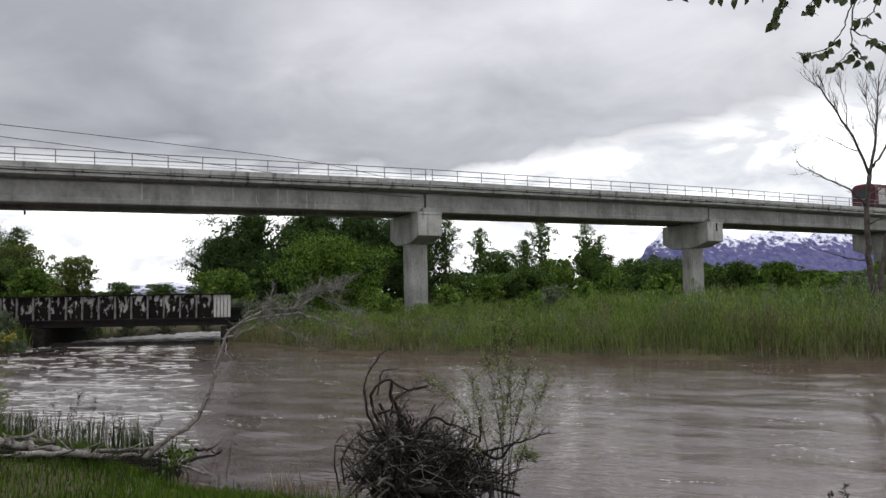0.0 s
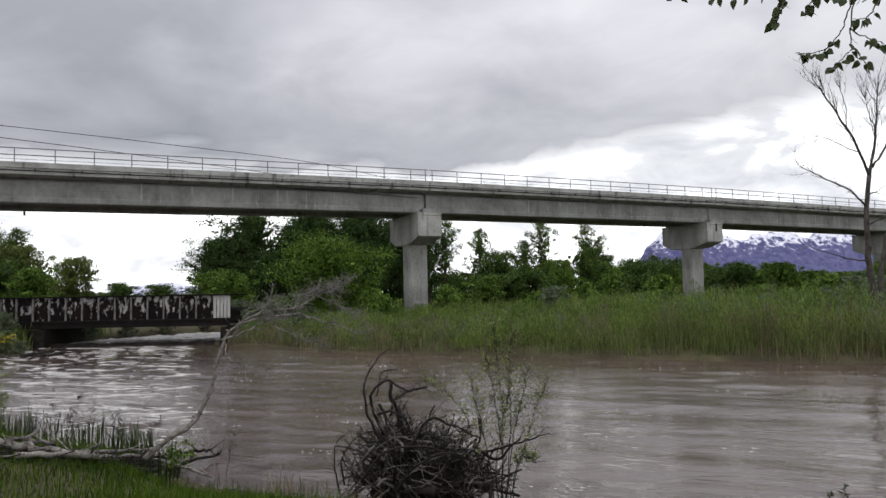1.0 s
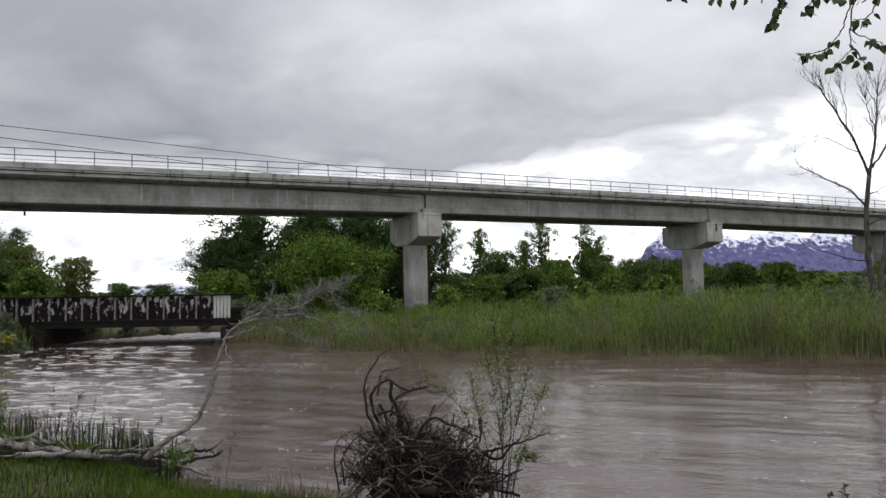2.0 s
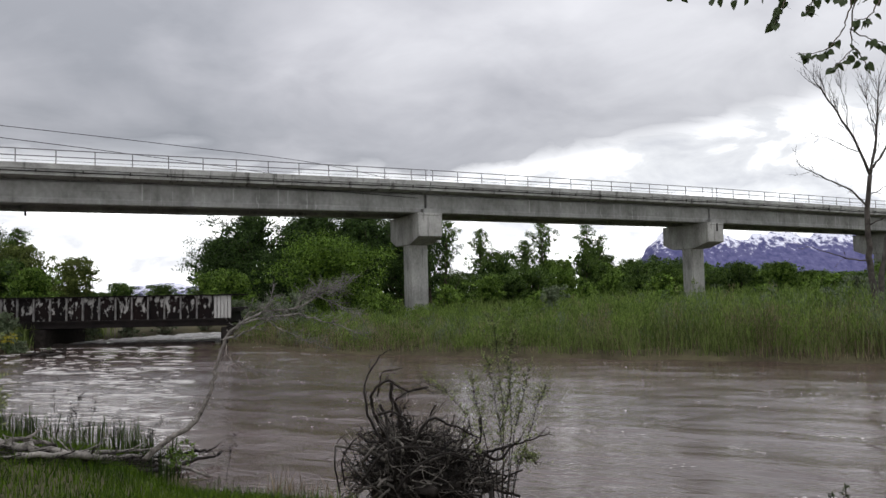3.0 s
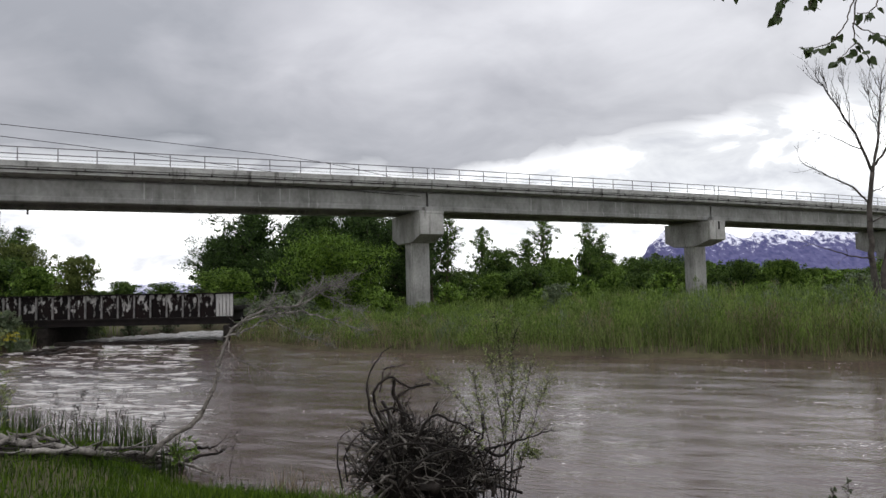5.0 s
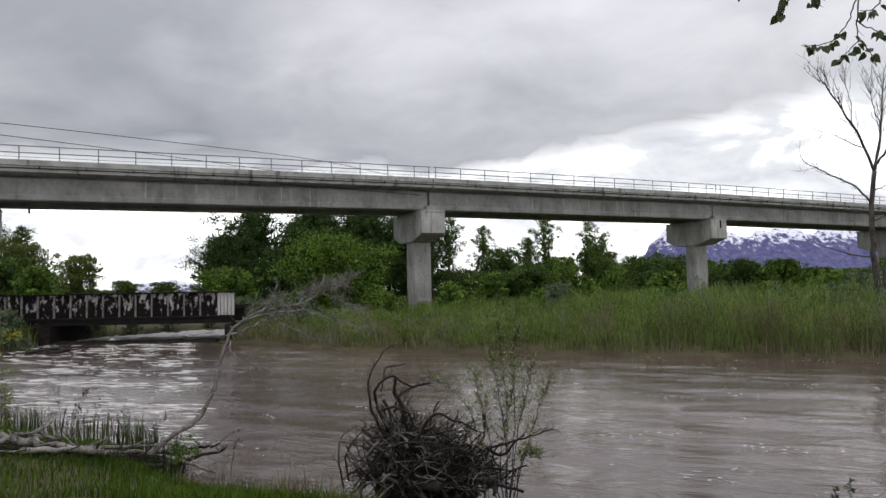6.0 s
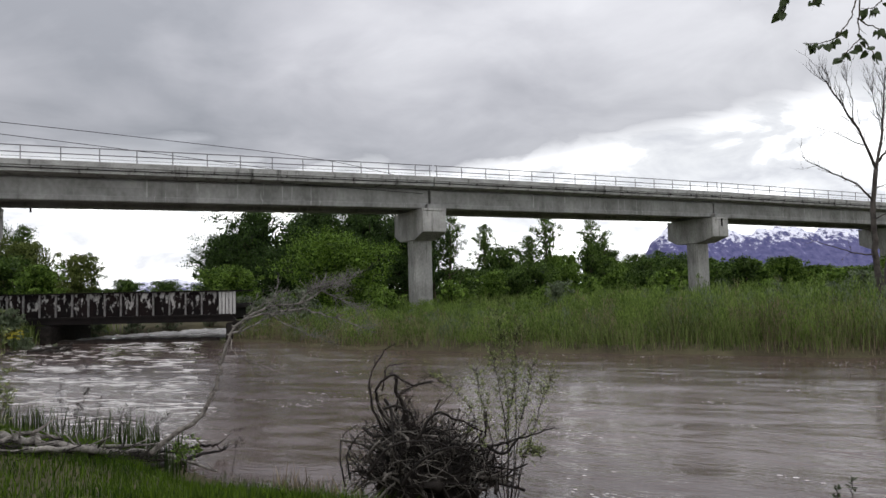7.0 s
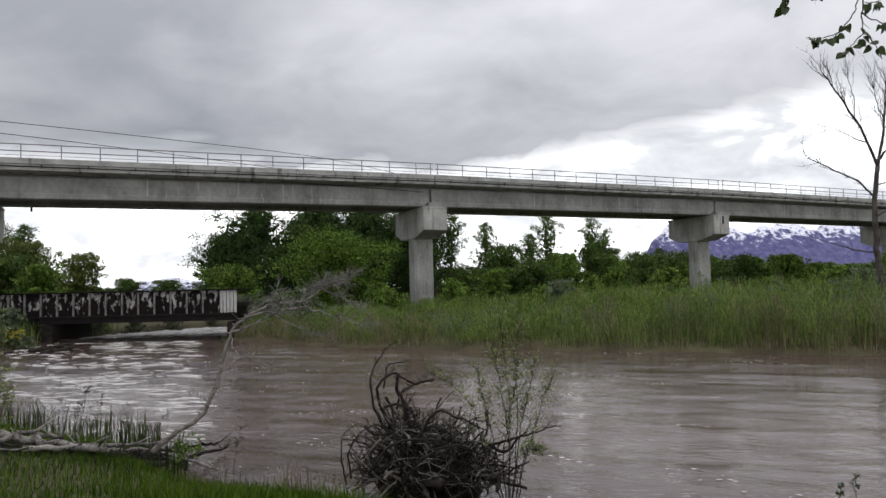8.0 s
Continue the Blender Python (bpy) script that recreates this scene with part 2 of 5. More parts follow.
def peeling_paint():
    """White paint flaking in large patches from dark rusted plate."""
    m = bpy.data.materials.new("peeling_white_paint_on_rust")
    m.use_nodes = True
    nt = m.node_tree
    N, L = nt.nodes.new, nt.links.new
    b = nt.nodes["Principled BSDF"]
    co = N("ShaderNodeTexCoord")
    n = N("ShaderNodeTexNoise")
    n.inputs["Scale"].default_value = 2.6
    n.inputs["Detail"].default_value = 9
    n.inputs["Roughness"].default_value = 0.62
    mp = N("ShaderNodeMapping")
    mp.inputs["Scale"].default_value = (1.2, 1, 0.6)
    L(co.outputs["Object"], mp.inputs[0])
    L(mp.outputs[0], n.inputs["Vector"])
    sep = N("ShaderNodeSeparateXYZ")
    L(co.outputs["Object"], sep.inputs[0])
    hi = N("ShaderNodeMapRange")
    hi.inputs["From Min"].default_value = 1.3
    hi.inputs["From Max"].default_value = 3.1
    hi.inputs["To Min"].default_value = -0.09
    hi.inputs["To Max"].default_value = 0.07
    L(sep.outputs[2], hi.inputs[0])
    ad = N("ShaderNodeMath")
    L(n.outputs[0], ad.inputs[0])
    L(hi.outputs[0], ad.inputs[1])
    r = N("ShaderNodeValToRGB")
    e = r.color_ramp.elements
    e[0].position, e[0].color = 0.545, (0.0, 0.0, 0.0, 1)
    e[1].position, e[1].color = 0.60, (1, 1, 1, 1)
    L(ad.outputs[0], r.inputs[0])
    n2 = N("ShaderNodeTexNoise")
    n2.inputs["Scale"].default_value = 0.9
    n2.inputs["Detail"].default_value = 7
    L(co.outputs["Object"], n2.inputs["Vector"])
    rust = N("ShaderNodeValToRGB")
    e = rust.color_ramp.elements
    e[0].position, e[0].color = 0.4, (0.007, 0.0055, 0.0055, 1)
    e[1].position, e[1].color = 0.62, (0.013, 0.0085, 0.008, 1)
    L(n2.outputs[0], rust.inputs[0])
    white = N("ShaderNodeValToRGB")
    e = white.color_ramp.elements
    e[0].position, e[0].color = 0.35, (0.22, 0.21, 0.20, 1)
    e[1].position, e[1].color = 0.65, (0.46, 0.45, 0.43, 1)
    L(n2.outputs[0], white.inputs[0])
    mx = N("ShaderNodeMixRGB")
    L(r.outputs[0], mx.inputs[0])
    L(rust.outputs[0], mx.inputs[1])
    L(white.outputs[0], mx.inputs[2])
    L(mx.outputs[0], b.inputs["Base Color"])
    b.inputs["Roughness"].default_value = 0.8
    b.inputs["Specular IOR Level"].default_value = 0.1
    bp = N("ShaderNodeBump")
    bp.inputs["Strength"].default_value = 0.4
    bp.inputs["Distance"].default_value = 0.01
    L(r.outputs[0], bp.inputs["Height"])
    L(bp.outputs[0], b.inputs["Normal"])
    return m


M_PEEL = peeling_paint()
M_FOAM = material("white_water_foam", (0.30, 0.28, 0.265), (0.72, 0.71, 0.69), 0.6, 3.0, 25, 0.3)
M_PALEPAINT = material("pale_grey_paint", (0.30, 0.29, 0.28), (0.52, 0.51, 0.49), 0.8, 2.5, 30, 0.2, stretch=(3, 3, 0.4))


def water_material():
    """Silt-brown flood water: murky body under a rippled reflecting skin."""
    m = bpy.data.materials.new("muddy_water")
    m.use_nodes = True
    nt = m.node_tree
    N, L = nt.nodes.new, nt.links.new
    b = nt.nodes["Principled BSDF"]
    co = N("ShaderNodeTexCoord")

    def noise_at(scale, detail, stretch, rough=0.5, dist=0.0):
        mp = N("ShaderNodeMapping")
        mp.inputs["Scale"].default_value = stretch
        L(co.outputs["Object"], mp.inputs[0])
        n = N("ShaderNodeTexNoise")
        n.inputs["Scale"].default_value = scale
        n.inputs["Detail"].default_value = detail
        n.inputs["Roughness"].default_value = rough
        n.inputs["Distortion"].default_value = dist
        L(mp.outputs[0], n.inputs["Vector"])
        return n.outputs[0]

    silt = noise_at(0.12, 4, (0.6, 1, 1))
    r = N("ShaderNodeValToRGB")
    e = r.color_ramp.elements
    e[0].position, e[0].color = 0.35, (0.064, 0.043, 0.036, 1)
    e[1].position, e[1].color = 0.65, (0.108, 0.078, 0.067, 1)
    L(silt, r.inputs[0])
    # thin lines of foam riding on the flow
    foam = noise_at(1.1, 9, (0.55, 2.2, 1), 0.68, 0.6)
    fr = N("ShaderNodeValToRGB")
    e = fr.color_ramp.elements
    e[0].position, e[0].color = 0.665, (0, 0, 0, 1)
    e[1].position, e[1].color = 0.73, (1, 1, 1, 1)
    L(foam, fr.inputs[0])
    mx = N("ShaderNodeMixRGB")
    mx.inputs[2].default_value = (0.42, 0.37, 0.34, 1)
    fm = N("ShaderNodeMath")
    fm.operation = "MULTIPLY"
    fm.inputs[1].default_value = 0.7
    L(fr.outputs[0], fm.inputs[0])
    L(fm.outputs[0], mx.inputs[0])
    L(r.outputs[0], mx.inputs[1])
    L(mx.outputs[0], b.inputs["Base Color"])
    b.inputs["Roughness"].default_value = 0.05
    b.inputs["IOR"].default_value = 1.6
    b.inputs["Specular IOR Level"].default_value = 0.5
    rip = noise_at(1.7, 5, (0.45, 1.9, 1), 0.55, 0.4)
    small = noise_at(9.0, 3, (0.5, 1.6, 1), 0.5)
    streak = noise_at(1.0, 6, (0.45, 2.6, 1), 0.6, 0.5)
    st = N("ShaderNodeMath")
    st.operation = "MULTIPLY_ADD"
    st.inputs[1].default_value = 0.9
    L(streak, st.inputs[0])
    L(rip, st.inputs[2])
    ad = N("ShaderNodeMath")
    ad.operation = "MULTIPLY_ADD"
    ad.inputs[1].default_value = 0.16
    L(small, ad.inputs[0])
    L(st.outputs[0], ad.inputs[2])
    # short steep wave fronts, as ridges of a noise
    front = noise_at(0.9, 5, (0.5, 1.8, 1), 0.55, 0.8)
    fold = N("ShaderNodeMath")
    fold.operation = "PINGPONG"
    fold.inputs[1].default_value = 0.09
    L(front, fold.inputs[0])
    rdg = N("ShaderNodeMath")
    rdg.operation = "MULTIPLY_ADD"
    rdg.inputs[1].default_value = 3.2
    L(fold.outputs[0], rdg.inputs[0])
    L(ad.outputs[0], rdg.inputs[2])
    bp = N("ShaderNodeBump")
    bp.inputs["Strength"].default_value = 0.6
    bp.inputs["Distance"].default_value = 0.028
    L(rdg.outputs[0], bp.inputs["Height"])
    L(bp.outputs[0], b.inputs["Normal"])
    return m


M_WATER = water_material()


# ---- tools ----
def mesh_from(name, verts, faces):
    me = bpy.data.meshes.new(name)
    me.from_pydata([tuple(v) for v in verts], [], faces)
    me.update()
    return me


def part(name, bm, mat, parent=None, label="", smooth=False):
    """One mesh object, from a bmesh or a mesh, under a thing or a part."""
    if isinstance(bm, bmesh.types.BMesh):
        me = bpy.data.meshes.new(name)
        bm.to_mesh(me)
        bm.free()
    else:
        me = bm
    if not me.materials:
        me.materials.append(mat)
    if smooth:
        me.polygons.foreach_set("use_smooth", [True] * len(me.polygons))
    ob = new(name, me)
    if parent is not None:
        ob.parent = parent
    if label:
        tagged(ob, label)
    return ob


def box(bm, x0, x1, y0, y1, z0, z1, m=None, bevel=0.0):
    mat = Matrix.Translation(((x0 + x1) / 2, (y0 + y1) / 2, (z0 + z1) / 2)) @ Matrix.Diagonal((x1 - x0, y1 - y0, z1 - z0, 1))
    r = bmesh.ops.create_cube(bm, size=1, matrix=(m @ mat) if m else mat)
    if bevel:
        es = list({e for v in r["verts"] for e in v.link_edges})
        bmesh.ops.bevel(bm, geom=es, offset=bevel, segments=2, affect="EDGES")
    return r


class Tubes:
    """Tapered round tubes along polylines, joined into one mesh."""

    def __init__(self, sides=6):
        self.v, self.f, self.n = [], [], sides

    def add(self, pts, r0, r1):
        pts = [Vector(p) for p in pts]
        k, n, base = len(pts), self.n, len(self.v)
        ref = Vector((0.31, 0.17, 0.93)).normalized()
        for i, p in enumerate(pts):
            d = (pts[min(i + 1, k - 1)] - pts[max(i - 1, 0)]).normalized()
            a = d.cross(ref)
            if a.length < 0.1:
                a = d.cross(Vector((1, 0, 0)))
            a.normalize()
            b = d.cross(a)
            r = r0 + (r1 - r0) * i / (k - 1)
            for j in range(n):
                w = 2 * math.pi * j / n
                self.v.append(p + (a * math.cos(w) + b * math.sin(w)) * r)
        for i in range(k - 1):
            for j in range(n):
                j2 = (j + 1) % n
                self.f.append((base + i * n + j, base + i * n + j2, base + (i + 1) * n + j2, base + (i + 1) * n + j))
        self.f.append(tuple(base + j for j in reversed(range(n))))
        self.f.append(tuple(base + (k - 1) * n + j for j in range(n)))
        return pts

    def mesh(self, name):
        me = mesh_from(name, self.v, self.f)
        me.polygons.foreach_set("use_smooth", [True] * len(me.polygons))
        return me


def smooth_line(pts, steps=4, wob=0.0, rnd=None):
    """A curve through the points, with a little unevenness."""
    P = [Vector(p) for p in pts]
    P = [P[0] * 2 - P[1]] + P + [P[-1] * 2 - P[-2]]
    out = []
    for i in range(1, len(P) - 2):
        for s in range(steps):
            t = s / steps
            a, b, c, d = P[i - 1], P[i], P[i + 1], P[i + 2]
            q = 0.5 * ((2 * b) + (c - a) * t + (2 * a - 5 * b + 4 * c - d) * t * t + (3 * b - a - 3 * c + d) * t ** 3)
            if wob and rnd:
                q = q + Vector((rnd.gauss(0, wob), rnd.gauss(0, wob), rnd.gauss(0, wob)))
            out.append(q)
    out.append(P[-2])
    return out


def unit(rnd):
    while True:
        v = Vector((rnd.uniform(-1, 1), rnd.uniform(-1, 1), rnd.uniform(-1, 1)))
        if 0.1 < v.length < 1:
            return v.normalized()


def leaf_quads(centres, size, rng, flat=0.0):
    """Small pointed leaves, one folded rhomb each, at the centres."""
    c = np.asarray(centres, float)
    n = len(c)
    a = rng.normal(size=(n, 3))
    a /= np.linalg.norm(a, axis=1)[:, None]
    b = rng.normal(size=(n, 3))
    b -= a * (a * b).sum(1)[:, None]
    b /= np.linalg.norm(b, axis=1)[:, None]
    s = (size * rng.uniform(0.6, 1.3, n))[:, None]
    v = np.stack([c - a * s * 0.6, c + b * s * 0.38, c + a * s * 0.6, c - b * s * 0.38], 1).reshape(-1, 3)
    f = np.arange(n * 4).reshape(-1, 4)
    return v.tolist(), f.tolist()


def blades(roots, heights, width, lean, rng, name, segs=2):
    """Grass blades: narrow strips that bend as they rise."""
    r = np.asarray(roots, float)
    n = len(r)
    h = np.asarray(heights, float)[:, None]
    ang = rng.uniform(0, 2 * np.pi, n)
    side = np.stack([np.cos(ang), np.sin(ang), np.zeros(n)], 1) * (width * rng.uniform(0.6, 1.4, n))[:, None]
    la = rng.uniform(0, 2 * np.pi, n)
    out = np.stack([np.cos(la), np.sin(la), np.zeros(n)], 1) * (np.abs(rng.normal(0, lean, n)))[:, None] * h
    up = np.array([0, 0, 1.0])
    rows = []
    for i in range(segs):
        t = i / segs
        c = r + up * h * t + out * t * t
        rows += [c - side * (1 - 0.5 * t), c + side * (1 - 0.5 * t)]
    rows.append(r + up * h * (1 - 0.12 * np.abs(out).sum(1)[:, None] / np.maximum(h, 0.01)) + out)
    k = 2 * segs + 1
    v = np.stack(rows, 1).reshape(-1, 3)
    base = np.arange(n) * k
    f = []
    for i in range(segs - 1):
        f += np.stack([base + 2 * i, base + 2 * i + 1, base + 2 * i + 3, base + 2 * i + 2], 1).tolist()
    tip = np.stack([base + 2 * segs - 2, base + 2 * segs - 1, base + 2 * segs], 1).tolist()
    me = bpy.data.meshes.new(name)
    me.from_pydata(v.tolist(), [], f + tip)
    me.update()
    return me


# ---- the lie of the land: water level is z = 0 ----
def smooth(t):
    t = np.clip(t, 0, 1)
    return t * t * (3 - 2 * t)


def near_edge(x):
    return np.where(x < 0, 9.15 - 0.72 * x, 9.15 - 0.2 * x)


def far_edge(x):
    return np.where(x > -4.5, 33.2 - 0.40 * x, 35.0 - 0.95 * (x + 4.5))


def land(x, y):
    """How far a place lies inside the land (negative: in the river)."""
    x, y = np.asarray(x, float), np.asarray(y, float)
    wig = 0.25 * np.sin(x * 0.9 + 1.3) + 0.18 * np.sin(x * 2.3 + y * 0.7)
    near = (near_edge(x) - y) * 0.86 + wig
    far = (y - far_edge(np.maximum(x, -13.6))) * 0.85 + wig
    far = np.minimum(far, x + 13.6)
    left = np.minimum(-25.6 + 0.67 * np.maximum(y - 49.5, 0) - x, (y - 37.5) * 0.8) + wig
    beyond = np.where(y > 40, y - 58, -99)
    return np.maximum(np.maximum(near, far), np.maximum(left, beyond))


def height(x, y):
    x, y = np.asarray(x, float), np.asarray(y, float)
    d = land(x, y)
    nearside = y < 16 - 0.3 * x
    rise = np.where(nearside, 1.38 * smooth((d + 0.15) / 5.2), 0.4 * smooth((d + 0.25) / 0.9) + 0.45 * smooth(d / 16))
    bed = -1.6 * smooth(-d / 2.0)
    lumps = 0.07 * np.sin(x * 0.61 + 0.4 * y) + 0.05 * np.sin(1.3 * y - 0.7 * x)
    return np.where(d > -0.25, rise - 0.03 + lumps * smooth(d / 2), bed - 0.03)


def axis(bands):
    out = []
    for a, b, s in bands:
        out += list(np.arange(a, b, s))
    return np.array(out + [bands[-1][1]])


def build_ground():
    xs = axis([(-4500, -300, 420), (-300, -60, 20), (-60, -14, 1.0), (-14, 14, 0.35), (14, 60, 1.0), (60, 300, 20), (300, 4500, 420)])
    ys = axis([(-600, -30, 80), (-30, 2, 2), (2, 15, 0.35), (15, 25, 1.0), (25, 50, 0.6), (50, 120, 2.5), (120, 300, 20), (300, 4700, 400)])
    X, Y = np.meshgrid(xs, ys)
    Z = height(X, Y)
    far = np.hypot(X, Y) > 280
    Z = np.where(far, 0.6, Z)
    v = np.stack([X, Y, Z], -1).reshape(-1, 3).tolist()
    n, k = len(xs), len(ys)
    f = [(j * n + i, j * n + i + 1, (j + 1) * n + i + 1, (j + 1) * n + i) for j in range(k - 1) for i in range(n - 1)]
    ob = part("ground", mesh_from("ground", v, f), M_SOIL, smooth=True)
    tagged(ob, "damp river banks of dark soil and plant litter", "ground", kind="structure")


build_ground()

FLOW = Vector((-0.925, 0.38, 0.0))
FLOW_TURN = math.atan2(FLOW.y, FLOW.x)
FLOW_SPEED = 3.6


def waves(X, Y):
    """Height of the river's skin in its own axes."""
    rng = np.random.default_rng(5)
    Z = np.zeros_like(X)
    for i in range(46):
        lam = 0.6 * 1.045 ** i * rng.uniform(0.85, 1.2)
        th = rng.normal(0, 0.3) + math.pi / 2 if i % 6 else rng.normal(0, 0.6)
        k = 2 * math.pi / lam
        amp = 0.0036 * lam ** 0.62
        warp = 0.8 * np.sin(X * 0.21 + i) + 0.8 * np.sin(Y * 0.27 + 2.1 * i)
        Z += amp * np.sin(k * (X * math.cos(th) + Y * math.sin(th)) + rng.uniform(0, 6.28) + warp) * (0.55 + 0.45 * np.sin(0.17 * X * math.cos(i) + 0.23 * Y + i * 1.7))
    return Z


def build_water():
    """The river's skin, a rigid sheet of waves that glides with the flow; its own x runs downstream."""
    xs = axis([(-75, -45, 0.6), (-45, 33, 0.25), (33, 95, 0.8)])
    ys = axis([(-70, -32, 0.5), (-32, 12, 0.2), (12, 45, 0.6)])
    X, Y = np.meshgrid(xs, ys)
    Z = waves(X, Y)
    v = np.stack([X, Y, Z], -1).reshape(-1, 3).tolist()
    n, k = len(xs), len(ys)
    f = [(j * n + i, j * n + i + 1, (j + 1) * n + i + 1, (j + 1) * n + i) for j in range(k - 1) for i in range(n - 1)]
    ob = part("water", mesh_from("water", v, f), M_WATER, smooth=True)
    return tagged(ob, "fast muddy brown flood water with ripples and foam", "water", kind="structure")


water = build_water()


# ---- the railway viaduct ----
SPAN = 30.0
VIADUCT = pose(-2.33, 56.63, 0, 0, -0.283, 25.33)   # its x runs along the track, y across it
CREST = 1.47e-4   # the track crests over the river


def prism(bm, profile, x0, x1):
    """A profile in (y, z) drawn out from x0 to x1."""
    a = [bm.verts.new((x0, y, z)) for y, z in profile]
    b = [bm.verts.new((x1, y, z)) for y, z in profile]
    n = len(profile)
    for i in range(n):
        j = (i + 1) % n
        bm.faces.new((a[i], a[j], b[j], b[i]))
    bm.faces.new(list(reversed(a)))
    bm.faces.new(b)
    bmesh.ops.recalc_face_normals(bm, faces=bm.faces)


def shared(name, bm, mat, smooth=False):
    me = bpy.data.meshes.new(name)
    bm.to_mesh(me)
    bm.free()
    me.materials.append(mat)
    return me


def under(name, me, parent, x=0, y=0, z=0, label=""):
    ob = new(name, me)
    ob.parent = parent
    ob.location = (x, y, z)
    if label:
        tagged(ob, label)
    return ob


def crest(x):
    return -CREST * x * x


def build_viaduct():
    v = new("railway_viaduct")
    v.matrix_world = VIADUCT
    tagged(v, "long grey concrete railway viaduct with steel railings over the river", "bridge")
    # pier column with chamfered corners and pour lines
    bm = bmesh.new()
    zs = [-2.0, 2.55, 2.58, 4.75, 4.78, 7.0]
    for a, b in zip(zs[:-1], zs[1:]):
        s = 0.014 if b - a < 0.1 else 0.0
        box(bm, -0.80 + s, 0.80 - s, -0.70 + s, 0.70 - s, a, b)
    bmesh.ops.remove_doubles(bm, verts=bm.verts, dist=0.0001)
    bmesh.ops.bevel(bm, geom=[e for e in bm.edges if abs(e.verts[0].co.z - e.verts[1].co.z) > 0.5], offset=0.10, segments=2, affect="EDGES")
    column = shared("column", bm, M_CONCRETE)
    # hammerhead cap: its underside slopes down to the column, a thin ledge runs round its top
    bm = bmesh.new()
    prism(bm, [(-3.28, 9.0), (-3.28, 7.36), (-1.5, 6.84), (1.5, 6.84), (2.78, 7.36), (2.78, 9.0)], -1.0, 1.0)
    bmesh.ops.bevel(bm, geom=bm.edges[:], offset=0.03, segments=1, affect="EDGES")
    cap = shared("pier_cap", bm, M_CONCRETE)
    bm = bmesh.new()
    box(bm, -1.03, 1.03, -3.31, 2.81, 9.004, 9.18, bevel=0.015)
    ledge = shared("cap_ledge", bm, M_CONCRETE)
    bm = bmesh.new()
    box(bm, -0.50, 0.62, -0.28, 0.28, 0, 0.34, bevel=0.025)
    block = shared("bearing_block", bm, M_CONC_DARK)
    # two box beams carry each span, with an open gap between them
    bm = bmesh.new()
    prism(bm, [(-0.34, 10.93), (-0.34, 10.80), (-0.63, 10.62), (-0.61, 9.66), (-0.66, 9.56), (-0.66, 9.31), (-0.60, 9.25), (0.60, 9.25), (0.66, 9.31), (0.66, 9.56), (0.61, 9.66), (0.63, 10.62), (0.34, 10.80), (0.34, 10.93)], 0.05, SPAN - 0.05)
    girder = shared("girder", bm, M_WEB)
    bm = bmesh.new()
    prism(bm, [(-3.38, 10.90), (-3.38, 11.20), (-3.33, 11.23), (-3.33, 11.27), (-3.42, 11.30), (-3.42, 11.62), (-3.39, 11.65), (-3.05, 11.65), (-3.05, 11.25), (3.05, 11.25), (3.05, 11.65), (3.39, 11.65), (3.42, 11.62), (3.42, 11.30), (3.33, 11.27), (3.33, 11.23), (3.38, 11.20), (3.38, 10.90), (2.55, 10.82), (-2.55, 10.82)], 0.015, SPAN - 0.015)
    deck = shared("deck_slab", bm, M_FASCIA)
    bm = bmesh.new()
    bmesh.ops.create_cone(bm, segments=8, radius1=0.032, radius2=0.032, depth=0.90, cap_ends=True, matrix=Matrix.Translation((0, 0, 11.64 + 0.45)))
    box(bm, -0.07, 0.07, -0.07, 0.07, 11.645, 11.67)
    post = shared("railing_post", bm, M_RAIL)
    bm = bmesh.new()
    bmesh.ops.create_cone(bm, segments=8, radius1=0.034, radius2=0.034, depth=SPAN - 0.04, cap_ends=True, matrix=Matrix.Translation((SPAN / 2, 0, 0)) @ Matrix.Rotation(math.pi / 2, 4, "Y"))
    rail = shared("railing_bar", bm, M_RAIL)
    bm = bmesh.new()
    box(bm, 0.2, SPAN - 0.2, -0.012, 0.012, -0.012, 0.012)
    thin = shared("railing_wire", bm, M_RAIL)
    bm = bmesh.new()
    box(bm, 0, SPAN, -0.035, 0.035, 11.38, 11.54)
    track = shared("track_rail", bm, M_DARKSTEEL)
    bm = bmesh.new()
    prism(bm, [(-1.9, 11.254), (-1.5, 11.38), (1.5, 11.38), (1.9, 11.254)], 0.0, SPAN)
    ballast = shared("ballast", bm, M_SOIL)
    bm = bmesh.new()
    bmesh.ops.create_cone(bm, segments=8, radius1=0.06, radius2=0.06, depth=0.4, cap_ends=True)
    pipe = shared("drain_pipe", bm, M_DARKSTEEL)
    bm = bmesh.new()
    bmesh.ops.create_cone(bm, segments=8, radius1=0.035, radius2=0.035, depth=SPAN, cap_ends=True, matrix=Matrix.Translation((SPAN / 2, -3.43, 11.12)) @ Matrix.Rotation(math.pi / 2, 4, "Y"))
    conduit = shared("conduit", bm, M_DARKSTEEL)
    bm = bmesh.new()
    box(bm, -0.03, 0.03, -3.48, -3.385, 11.05, 11.24, bevel=0.008)
    clip = shared("conduit_clip", bm, M_DARKSTEEL)
    for i in range(-2, 5):
        z = crest(i * SPAN)
        under("pier_column", column, v, i * SPAN - (0.25 if i < 0 else 0), -0.22, z)
        under("pier_cap", cap, v, i * SPAN - (0.25 if i < 0 else 0), 0, z)
        under("cap_ledge", ledge, v, i * SPAN - (0.25 if i < 0 else 0), 0, z)
        under("bearing_block", block, v, i * SPAN, -2.85, 9.184 + z)
        under("bearing_block", block, v, i * SPAN, 2.45, 9.184 + z)
    rnd = random.Random(7)
